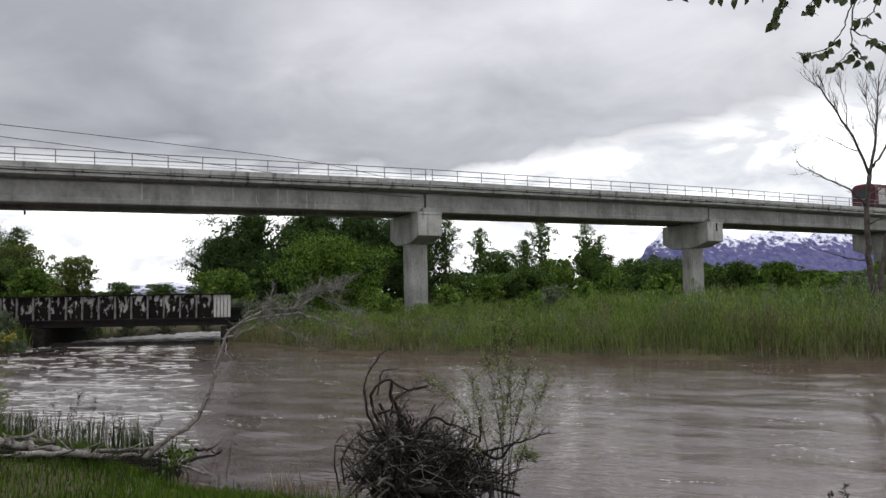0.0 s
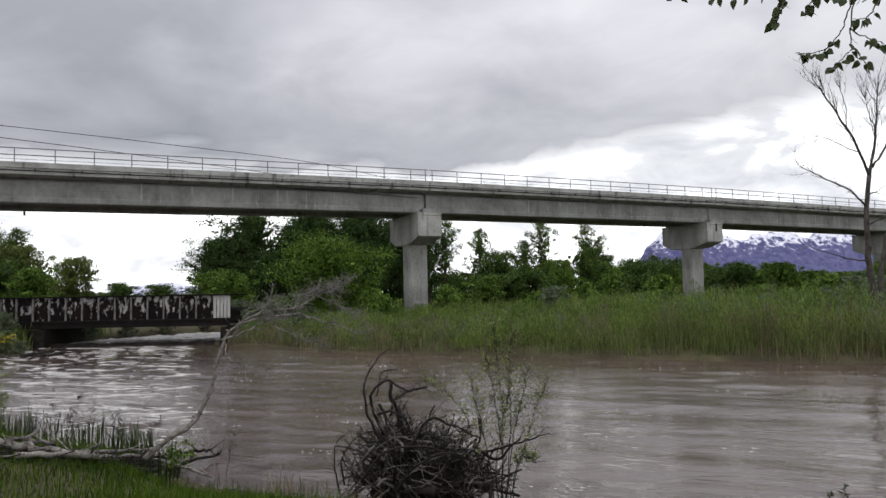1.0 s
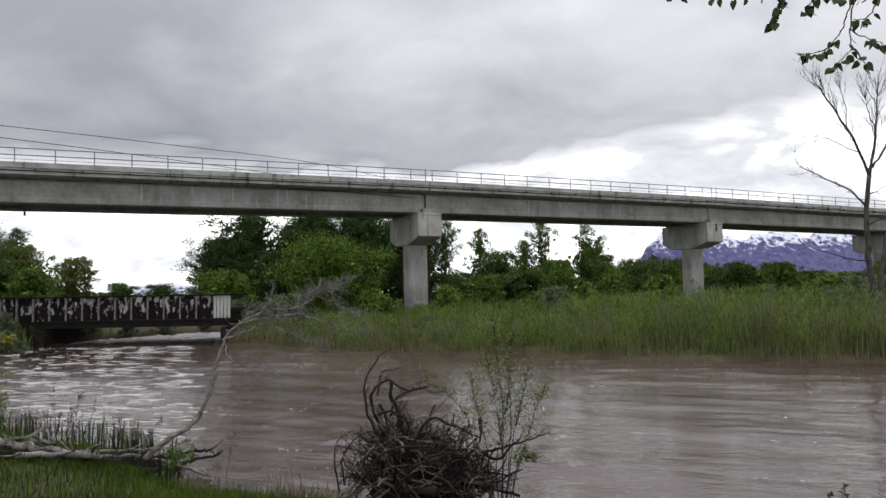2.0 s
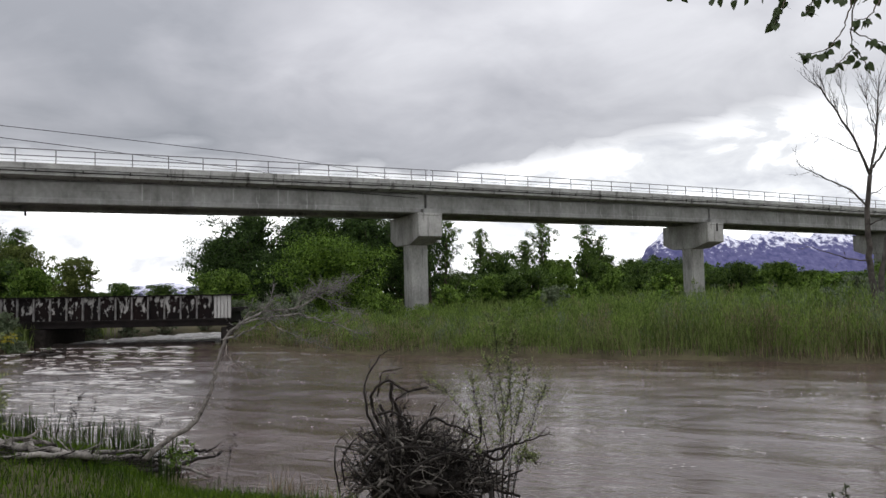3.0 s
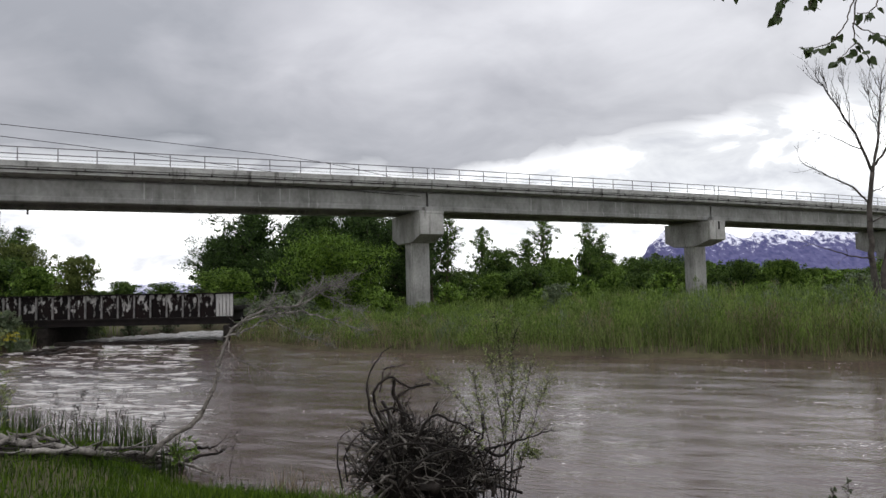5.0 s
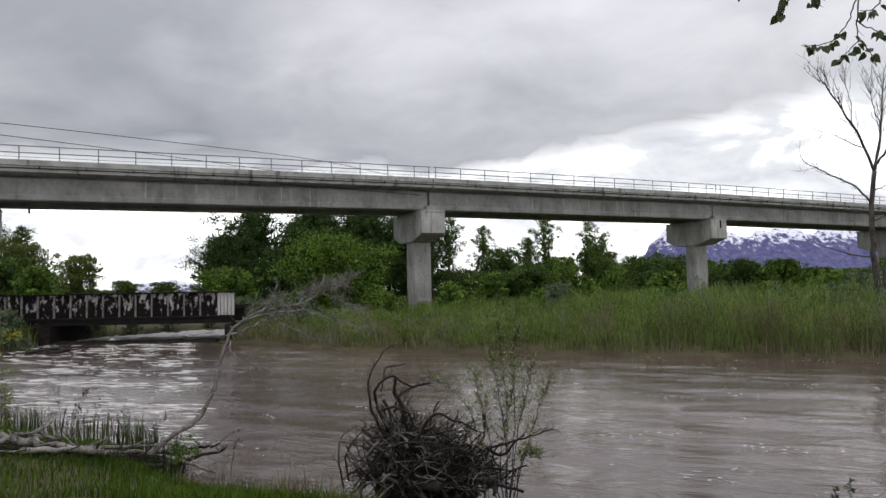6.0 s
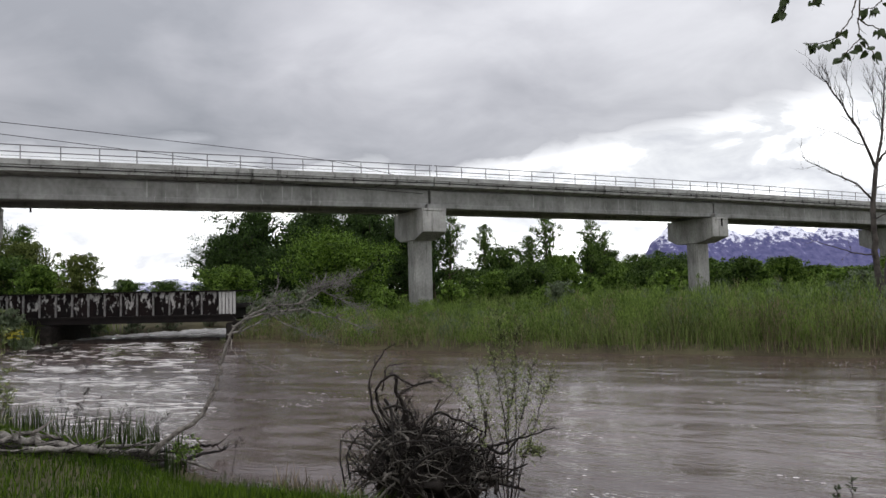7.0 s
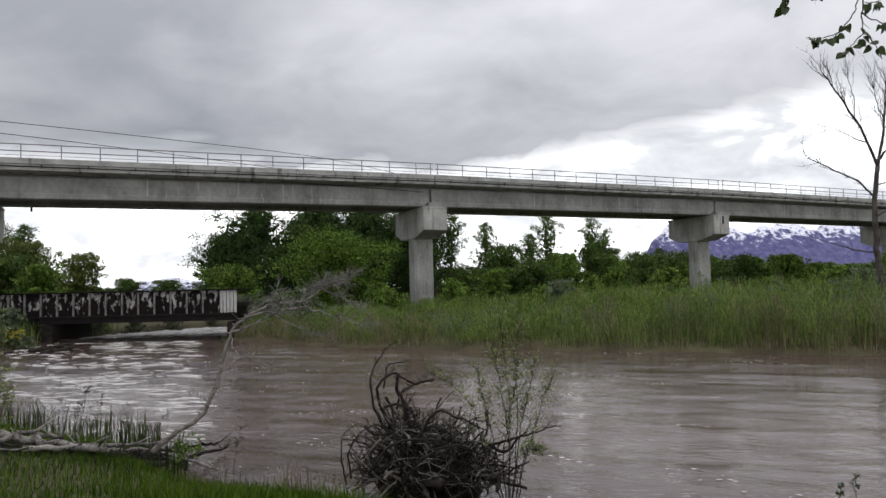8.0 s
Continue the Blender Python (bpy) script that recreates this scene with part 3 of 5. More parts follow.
    for i in range(-3, 5):
        x = i * SPAN
        tilt = -math.atan2(crest(x + SPAN) - crest(x), SPAN)
        m = Matrix.Translation((x, 0, crest(x))) @ Matrix.Rotation(tilt, 4, "Y")

        def on_span(name, me, dx=0.0, y=0.0, z=0.0, label=""):
            ob = under(name, me, v, 0, 0, 0, label)
            ob.matrix_basis = m @ Matrix.Translation((dx, y, z))

        for y in (-1.80, 1.80):
            on_span("girder", girder, 0, y)
        on_span("deck_slab", deck)
        on_span("ballast", ballast)
        for y in (-0.75, 0.75):
            on_span("track_rail", track, 0, y)
        for y in (-3.22, 3.22):
            on_span("top_rail", rail, 0, y, 12.52, "thin grey steel handrail")
            on_span("mid_rail", rail, 0, y, 12.10)
            for k in range(15):
                on_span("railing_post", post, min(0.255 + k * 2.177, SPAN - 0.22), y)
        on_span("lower_wire", thin, 0, -3.22, 11.84)
        on_span("conduit", conduit)
        for k in range(12):
            on_span("conduit_clip", clip, 1.2 + k * 2.5 + rnd.uniform(-0.2, 0.2))
    under("drain_pipe", pipe, v, -27.6, 2.2, 9.03)
    tb = Tubes(5)
    tb.add(smooth_line([(-15.5, -2.55, 10.85), (-10, -2.55, 10.74), (-4.9, -2.55, 10.56), (-0.6, -2.55, 10.38)], 5), 0.022, 0.022)
    part("cable", tb.mesh("cable"), M_WIRE, v, "black cable hanging along the girder")
    # thin dark upright box on the cap end of the second river pier
    bm = bmesh.new()
    box(bm, -0.09, 0.09, -0.03, 0.03, 0, 0.75, bevel=0.02)
    part("cap_strip", bm, M_DARKSTEEL, v, "thin dark upright strip on the cap").location = (SPAN + 0.15, -3.31, 8.35 + crest(SPAN))
    return v


build_viaduct()


# ---- the train that leaves over the viaduct ----
M_TRAINRED = material("dark_red_train_paint", (0.06, 0.017, 0.021), (0.10, 0.028, 0.033), 0.4, 0.8, 30, 0.05)
M_TRAINGREY = material("blue_grey_train_paint", (0.15, 0.16, 0.21), (0.24, 0.25, 0.31), 0.45, 0.8, 30, 0.05)
M_GLASSDARK = material("dark_window_glass", (0.02, 0.022, 0.026), (0.04, 0.042, 0.05), 0.08, 0.5, 10, 0)


def build_train():
    t = new("train_carriage")
    tagged(t, "dark red and blue-grey railway carriage driving over the viaduct", "train")
    bm = bmesh.new()
    prism(bm, [(-1.35, 0.75), (-1.42, 1.2), (-1.42, 2.85), (-1.15, 3.25), (-0.6, 3.4), (0.6, 3.4), (1.15, 3.25), (1.42, 2.85), (1.42, 1.2), (1.35, 0.75)], 0.5, 21.5)
    bmesh.ops.bevel(bm, geom=[e for e in bm.edges if abs(e.verts[0].co.x - e.verts[1].co.x) < 0.01 and (e.verts[0].co.x < 1)], offset=0.25, segments=3, affect="EDGES")
    body = part("body", bm, M_TRAINRED, t)
    bm = bmesh.new()
    box(bm, 0.47, 0.5, -0.95, 0.95, 1.7, 2.75, bevel=0.012)
    part("rear_window", bm, M_GLASSDARK, t)
    for s in (-1, 1):
        bm = bmesh.new()
        box(bm, 3.0, 21.0, s * 1.425 - 0.012, s * 1.425 + 0.012, 1.0, 2.9)
        part("side_band", bm, M_TRAINGREY, t, "blue-grey painted side band")
        for k in range(7):
            bm = bmesh.new()
            box(bm, 3.6 + k * 2.4, 5.4 + k * 2.4, s * 1.44 - 0.012, s * 1.44 + 0.012, 1.85, 2.65, bevel=0.005)
            part("side_window", bm, M_GLASSDARK, t)
        bm = bmesh.new()
        box(bm, 1.3, 2.6, s * 1.425 - 0.012, s * 1.425 + 0.012, 0.9, 2.8)
        part("door", bm, M_PALEPAINT, t, "pale carriage door")
    for x in (3.2, 18.6):
        bm = bmesh.new()
        box(bm, x - 1.5, x + 1.5, -1.1, 1.1, 0.25, 0.8, bevel=0.05)
        for dx in (-0.95, 0.95):
            for s in (-0.75, 0.75):
                bmesh.ops.create_cone(bm, segments=20, radius1=0.42, radius2=0.42, depth=0.12, cap_ends=True, matrix=Matrix.Translation((x + dx, s, 0.42)) @ Matrix.Rotation(math.pi / 2, 4, "X"))
        part("bogie", bm, M_DARKSTEEL, t)
    return t


train = build_train()


# ---- the old plate girder bridge ----
M_STIFF = material("worn_grey_paint", (0.03, 0.024, 0.022), (0.30, 0.29, 0.28), 0.8, 2.2, 18, 0.2, stretch=(1, 1, 0.6))


def build_steel_bridge():
    s = new("steel_girder_bridge")
    s.matrix_world = pose(-13.62, 44.6, 0, 0, 0, 2.0)
    tagged(s, "low old plate girder bridge of rusted steel with peeling white paint", "bridge")
    length, x0 = 26.0, -26.0
    for y, name in ((0.0, "front_girder"), (4.2, "back_girder")):
        bm = bmesh.new()
        box(bm, x0, -1.12, y - 0.012, y + 0.012, 1.62, 3.06)
        web = part(name, bm, M_PEEL, s)
        bm = bmesh.new()
        box(bm, x0, 0.02, y - 0.2, y + 0.2, 3.06, 3.14, bevel=0.01)
        part("top_flange", bm, M_DARKSTEEL, web)
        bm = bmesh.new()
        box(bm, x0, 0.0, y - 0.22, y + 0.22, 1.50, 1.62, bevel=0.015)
        # dark strip standing in for the shaded deck underside below the flange
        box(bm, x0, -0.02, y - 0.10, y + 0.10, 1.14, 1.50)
        part("bottom_flange_and_shade", bm, M_DARKSTEEL, web)
    bm = bmesh.new()
    box(bm, -0.035, 0.035, -0.15, -0.012, 1.62, 3.06)
    stiff = shared("web_stiffener", bm, M_STIFF)
    for k in range(24):
        under("web_stiffener", stiff, s, -2.16 - k * 1.02, 0)
    # ribbed end plate
    for k in range(5):
        bm = bmesh.new()
        box(bm, -1.08 + k * 0.22, -0.90 + k * 0.22, -0.09, 0.0, 1.63, 3.05, bevel=0.02)
        part("end_plate_rib", bm, M_PALEPAINT, s, "pale painted ribbed end plate")
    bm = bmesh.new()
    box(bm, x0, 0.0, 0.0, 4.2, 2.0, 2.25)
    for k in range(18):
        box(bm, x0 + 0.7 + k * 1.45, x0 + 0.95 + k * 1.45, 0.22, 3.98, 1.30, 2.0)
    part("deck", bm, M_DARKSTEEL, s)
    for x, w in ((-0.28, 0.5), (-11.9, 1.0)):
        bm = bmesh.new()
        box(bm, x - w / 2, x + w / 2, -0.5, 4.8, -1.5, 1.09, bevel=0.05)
        part("abutment", bm, M_DARKWOOD, s, "dark abutment below the girders")
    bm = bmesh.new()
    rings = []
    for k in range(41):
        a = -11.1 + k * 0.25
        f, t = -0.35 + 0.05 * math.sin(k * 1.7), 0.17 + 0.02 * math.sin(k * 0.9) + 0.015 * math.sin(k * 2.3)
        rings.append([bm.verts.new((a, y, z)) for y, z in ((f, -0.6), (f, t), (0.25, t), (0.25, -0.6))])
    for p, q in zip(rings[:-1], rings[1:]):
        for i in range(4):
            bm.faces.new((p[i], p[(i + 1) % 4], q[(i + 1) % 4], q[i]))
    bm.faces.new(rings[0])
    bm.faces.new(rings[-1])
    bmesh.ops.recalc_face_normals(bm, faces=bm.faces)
    part("sill", bm, M_DARKWOOD, s, "dark low sill at the water line")
    return s


build_steel_bridge()


# ---- mountains ----
def mountain_material(snow0, snow1):
    m = bpy.data.materials.new("hazy_violet_mountain_with_snow")
    m.use_nodes = True
    nt = m.node_tree
    N, L = nt.nodes.new, nt.links.new
    b = nt.nodes["Principled BSDF"]
    co = N("ShaderNodeTexCoord")
    mp = N("ShaderNodeMapping")
    mp.inputs["Scale"].default_value = (1.0, 0.5, 1.0)
    L(co.outputs["Object"], mp.inputs[0])
    n = N("ShaderNodeTexNoise")
    n.inputs["Scale"].default_value = 0.034
    n.inputs["Detail"].default_value = 10
    n.inputs["Roughness"].default_value = 0.72
    L(mp.outputs[0], n.inputs["Vector"])
    sep = N("ShaderNodeSeparateXYZ")
    L(co.outputs["Object"], sep.inputs[0])
    hr = N("ShaderNodeMapRange")
    hr.inputs["From Min"].default_value = snow0
    hr.inputs["From Max"].default_value = snow1
    hr.inputs["To Min"].default_value = -0.24
    hr.inputs["To Max"].default_value = 0.10
    L(sep.outputs[2], hr.inputs[0])
    a = N("ShaderNodeMath")
    L(n.outputs[0], a.inputs[0])
    L(hr.outputs[0], a.inputs[1])
    r = N("ShaderNodeValToRGB")
    e = r.color_ramp.elements
    e[0].position, e[0].color = 0.47, (0.0, 0.0, 0.0, 1)
    e[1].position, e[1].color = 0.56, (1, 1, 1, 1)
    L(a.outputs[0], r.inputs[0])
    # distance haze is mixed into the base colour as violet-blue
    hazy_rock = N("ShaderNodeValToRGB")
    e = hazy_rock.color_ramp.elements
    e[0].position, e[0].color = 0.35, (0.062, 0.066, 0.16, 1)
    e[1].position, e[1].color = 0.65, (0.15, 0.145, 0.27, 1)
    L(n.outputs[0], hazy_rock.inputs[0])
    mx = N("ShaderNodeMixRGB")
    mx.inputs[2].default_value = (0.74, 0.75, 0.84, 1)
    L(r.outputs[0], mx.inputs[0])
    L(hazy_rock.outputs[0], mx.inputs[1])
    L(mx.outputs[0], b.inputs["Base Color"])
    b.inputs["Roughness"].default_value = 0.95
    b.inputs["Specular IOR Level"].default_value = 0.1
    return m


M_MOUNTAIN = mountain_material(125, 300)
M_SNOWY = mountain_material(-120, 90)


def build_mountain(name, x0, x1, y0, y1, ridge, step, seed, label, mat):
    """A range whose crest height along x is given by ridge(x)."""
    xs = np.arange(x0, x1, step)
    ys = np.arange(y0, y1, step)
    verts = []
    ym = (y0 + y1) / 2
    for y in ys:
        for x in xs:
            p = Vector((x * 0.004 + seed, y * 0.004, seed))
            n = noise.fractal(p, 0.9, 2.1, 6)
            rdg = 1 - abs(noise.fractal(p * 0.8 + Vector((4, 2, 0)), 0.8, 2.0, 5)) * 1.3
            across = max(0.0, 1 - abs(y - ym) / (0.5 * (y1 - y0)))
            z = ridge(x) * (across ** 0.8) * (0.80 + 0.24 * rdg) + n * 16 * across ** 0.5
            verts.append((x, y, z - 2))
    n, k = len(xs), len(ys)
    f = [(j * n + i, j * n + i + 1, (j + 1) * n + i + 1, (j + 1) * n + i) for j in range(k - 1) for i in range(n - 1)]
    ob = part(name, mesh_from(name, verts, f), mat, smooth=True)
    tagged(ob, label, "mountain", kind="structure")


def bumps(x, rows):
    return sum(h * math.exp(-((x - c) / w) ** 2) for c, w, h in rows)


build_mountain("mountain", 700, 3700, 3500, 4500, lambda x: bumps(x, [(1190, 100, 165), (1310, 130, 225), (1480, 170, 190), (1720, 240, 235), (2050, 260, 235), (2450, 330, 245), (2900, 420, 270), (3400, 300, 200)]), 22, 3.3, "far mountain range with violet haze in its colour and snow on its crest", M_MOUNTAIN)
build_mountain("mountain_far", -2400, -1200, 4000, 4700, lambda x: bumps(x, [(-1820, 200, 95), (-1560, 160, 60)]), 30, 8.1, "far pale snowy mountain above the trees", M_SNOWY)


# ---- trees ----
def tree_meshes(seed, tall, wide, clear, clusters, per, size, leaf, dense=1.0, stems=1):
    """Trunk and limbs, and a crown of leaf clumps about the limb ends."""
    rnd, rng = random.Random(seed), np.random.default_rng(seed)
    tb = Tubes(5 if clusters < 100 else 6)
    centres = []
    for s in range(stems):
        off = Vector((rnd.uniform(-0.4, 0.4), rnd.uniform(-0.4, 0.4), 0)) if stems > 1 else Vector((0, 0, 0))
        lean = Vector((rnd.uniform(-0.12, 0.12), rnd.uniform(-0.12, 0.12), 0)) * tall * (1.6 if stems > 1 else 0.6)
        r0 = 0.026 * tall * (0.7 if stems > 1 else 1)
        trunk = [off - Vector((0, 0, 0.4))] + [off + lean * (t ** 1.4) + Vector((rnd.gauss(0, 0.012 * tall), rnd.gauss(0, 0.012 * tall), tall * 0.92 * t)) for t in (0.08, 0.25, 0.45, 0.65, 0.82, 1.0)]
        tb.add(smooth_line(trunk, 2), r0, r0 * 0.12)
        m = clusters // stems
        for i in range(m):
            t = clear + (1 - clear) * (i + rnd.random()) / m
            k = min(int(t * 6), 5)
            base = trunk[k].lerp(trunk[k + 1], t * 6 - k)
            bulge = (math.sin(math.pi * min(1.0, (t - clear) / (1 - clear) * 0.86 + 0.14)) ** 0.7)
            reach = 0.5 * wide * bulge * rnd.uniform(0.35, 1.12)
            ang = rnd.uniform(0, 2 * math.pi)
            tip = base + Vector((math.cos(ang) * reach, math.sin(ang) * reach, reach * rnd.uniform(0.1, 0.7)))
            mid = base.lerp(tip, 0.5) + Vector((0, 0, -0.07 * reach))
            if i % 3 == 0 or clusters < 80:
                tb.add([base, mid, tip], r0 * 0.28 * (1 - 0.6 * t), r0 * 0.05)
            rad = wide * rnd.uniform(0.075, 0.15)
            c = rng.normal(size=(int(per * rnd.uniform(0.6, 1.4)), 3))
            c *= (rad * rng.uniform(0.2, 1.0, len(c)) / np.linalg.norm(c, axis=1))[:, None]
            c[:, 2] *= 0.75
            centres.append(c + np.array(tip))
            c2 = rng.normal(size=(int(per * 0.35), 3)) * rad * 0.5
            centres.append(c2 + np.array(mid))
    cc = np.concatenate(centres)
    # larger leaf sprays deep in the crown, added to block light through it
    pick = cc[rng.integers(0, len(cc), len(cc) // 14)]
    mid = cc.mean(0)
    inner = mid + (pick - mid) * rng.uniform(0.35, 0.8, len(pick))[:, None]
    v, f = leaf_quads(cc, size, rng)
    v2, f2 = leaf_quads(inner, size * 2.6, rng)
    f += [[i + len(v) for i in q] for q in f2]
    v += v2
    crown = mesh_from("crown", v, f)
    crown.materials.append(leaf)
    trunk_me = tb.mesh("trunk")
    trunk_me.materials.append(M_BARK)
    return trunk_me, crown


def ground_z(x, y):
    return float(height(x, y))


def build_trees():
    kinds = {
        "poplar": (tree_meshes(11, 12.5, 5.2, 0.22, 78, 80, 0.16, M_LEAF_MID), "tall slender dark green cottonwood tree in full leaf", "tree"),
        "broad": (tree_meshes(12, 11.5, 9.5, 0.12, 170, 105, 0.19, M_LEAF_DARK), "broad dark green cottonwood tree on the river bank", "tree"),
        "olive": (tree_meshes(19, 11.0, 8.5, 0.08, 140, 95, 0.19, M_LEAF_OLIVE, stems=2), "olive-green leafy tree behind the old bridge", "tree"),
        "round": (tree_meshes(13, 7.6, 10.4, 0.05, 190, 130, 0.165, M_LEAF_LIME, stems=3), "wide rounded bright green tree behind the reeds", "tree"),
        "bushy": (tree_meshes(14, 7.0, 6.6, 0.04, 90, 62, 0.23, M_LEAF_BRIGHT, stems=3), "bushy green tree at the edge of the wood", "tree"),
        "dark": (tree_meshes(15, 7.5, 7.0, 0.03, 90, 62, 0.23, M_LEAF_MID, stems=3), "dense dark green tree in the far wood", "tree"),
        "airy": (tree_meshes(16, 12.5, 6.0, 0.30, 56, 72, 0.16, M_LEAF_MID), "tall open-crowned tree with thin foliage", "tree"),
        "shrub": (tree_meshes(17, 2.6, 2.4, 0.02, 44, 34, 0.15, M_LEAF_BRIGHT, stems=4), "bright green shrub growing among the reeds", "shrub"),
        "willow": (tree_meshes(18, 2.8, 2.6, 0.05, 46, 30, 0.15, M_LEAF_GREY, stems=4), "grey-green willow shrub on the river bank", "shrub"),
    }
    rnd = random.Random(4)
    first = {}

    def plant(kind, x, y, s=1.0, sz=None):
        (trunk, crown), label, cat = kinds[kind]
        m = Matrix.Translation((x, y, ground_z(x, y) - 0.05)) @ Matrix.Rotation(rnd.uniform(0, 6.28), 4, "Z") @ Matrix.Diagonal((s, s, sz or s, 1))
        if kind not in first:
            t = new("shrub" if cat == "shrub" else "tree")
            tagged(t, label, cat, "shrubs on the banks" if cat == "shrub" else "trees of the riverside wood")
            a = new("trunk", trunk)
            a.parent = t
            b = new("crown", crown)
            b.parent = t
            t.matrix_world = m
            first[kind] = (t, m)
        else:
            src = first[kind][0]
            c = copy_thing(src, m)
            c.matrix_basis = m

    # clump behind the first river pier
    plant("broad", -26.5, 84, 0.95, 0.84)
    for x, y, s, sz in ((-22.0, 80, 1.05, 1.05), (-15.5, 84, 1.1, 1.12), (-9.0, 82, 1.0, 1.1), (-4.2, 80, 0.9, 1.02), (-19, 92, 1.0, 1.1), (-12, 93, 1.1, 1.1), (-6, 95, 1.0, 1.08), (-30, 92, 0.85, 0.75), (-17.5, 74, 0.7, 0.62)):
        plant("broad", x, y, s, sz)
    plant("round", -10.6, 66.0)
    plant("bushy", -19.5, 68, 0.85, 0.7)
    plant("bushy", -23.5, 72, 0.8, 0.68)
    plant("airy", 0.4, 82, 0.8, 0.95)
    plant("airy", -1.6, 84, 0.8, 0.93)
    # wood on the far left
    for k, x, y, s, sz in (("olive", -58, 86, 0.95, 1.10), ("broad", -62, 92, 1.0, 1.12), ("poplar", -55.5, 90, 0.95, 0.98), ("olive", -52.5, 88, 0.85, 0.86), ("olive", -48.5, 90, 0.75, 0.72), ("olive", -53.5, 76, 0.7, 0.62), ("bushy", -47, 80, 0.9, 0.85), ("dark", -51, 80, 1.0, 0.95), ("airy", -47.4, 92, 0.6, 0.66), ("dark", -43.5, 96, 0.8, 0.6), ("dark", -40.5, 100, 0.7, 0.55), ("bushy", -60, 78, 1.0, 1.2), ("dark", -64, 80, 1.1, 1.1), ("dark", -37, 104, 0.6, 0.42), ("dark", -33, 104, 0.6, 0.42), ("dark", -29, 100, 0.6, 0.5)):
        plant(k, x, y, s, sz)
    # the far wood between and behind the piers
    plant("poplar", 5.9, 110, 0.95, 1.04)
    plant("airy", 15.9, 112, 1.1, 1.20)
    plant("poplar", 12.6, 110, 1.0, 0.86)
    plant("airy", 23.0, 112, 1.0, 1.08)
    plant("airy", 25.6, 114, 0.8, 0.94)
    plant("poplar", 36.0, 120, 0.9, 0.68)
    plant("bushy", 34.0, 108, 0.9, 0.85)
    plant("dark", 31.5, 112, 0.9, 0.95)
    plant("dark", 37.5, 110, 0.9, 0.8)
    for i in range(34):
        x = -2 + i * 2.35 + rnd.uniform(-0.8, 0.8)
        y = 104 + rnd.uniform(-10, 12)
        plant("dark" if rnd.random() < 0.4 else "bushy", x, y, rnd.uniform(0.7, 1.05), rnd.uniform(0.72, 1.0) * (0.85 if x < 8 else 1.16 if x < 36 else 0.80 if x < 52 else 0.62))
    for i in range(22):
        x = 4 + i * 3.1 + rnd.uniform(-1, 1)
        plant("bushy" if rnd.random() < 0.55 else "dark", x, 82 + rnd.uniform(-8, 6), rnd.uniform(0.5, 0.75), rnd.uniform(0.5, 0.72))
    for i in range(12):
        plant("bushy" if i % 3 else "dark", 33 + i * 1.75 + rnd.uniform(-0.6, 0.6), 90 + rnd.uniform(-4, 4), rnd.uniform(0.7, 0.95), rnd.uniform(0.62, 0.80) * (1.0 if i < 8 else 0.75))
    for i in range(16):
        plant("dark", -70 + i * 3.5 + rnd.uniform(-1, 1), 118 + rnd.uniform(-6, 6), 0.9, rnd.uniform(0.32, 0.5))
    # shrubs among the reeds
    for x, y, s in ((0.5, 52.0, 1.1), (-5.6, 54.0, 1.15), (-4.2, 50, 1.0), (6.5, 50, 0.9), (15, 48, 0.8), (22, 47, 0.9), (26.5, 49, 1.2), (31, 50, 1.1), (11, 54, 1.1), (17.3, 56, 1.3), (-13, 54, 1.0)):
        plant("shrub", x, y, s)
    for x, y, s in ((7.3, 47.0, 0.95), (-9.8, 46, 1.0), (-24.6, 40.2, 0.66), (-25.9, 41.0, 0.75), (-24.2, 42.5, 0.6), (-26.2, 39.6, 0.6), (-25.3, 49.5, 0.7), (-23.6, 52.3, 0.7), (-22.0, 55.0, 0.75), (-20.0, 58.5, 0.8), (-17.5, 60, 0.8), (-15, 60, 0.9), (-12.4, 46.5, 0.8), (21, 38, 0.8), (24.5, 38, 1.0), (25, 42, 1.0)):
        plant("willow", x, y, s)


build_trees()


# ---- reeds and grass ----
def scatter(rng, n, x0, x1, y0, y1, lo, hi=99.0):
    x, y = rng.uniform(x0, x1, n), rng.uniform(y0, y1, n)
    d = land(x, y)
    ok = (d > lo) & (d < hi)
    x, y = x[ok], y[ok]
    return np.stack([x, y, height(x, y) - 0.04], 1)


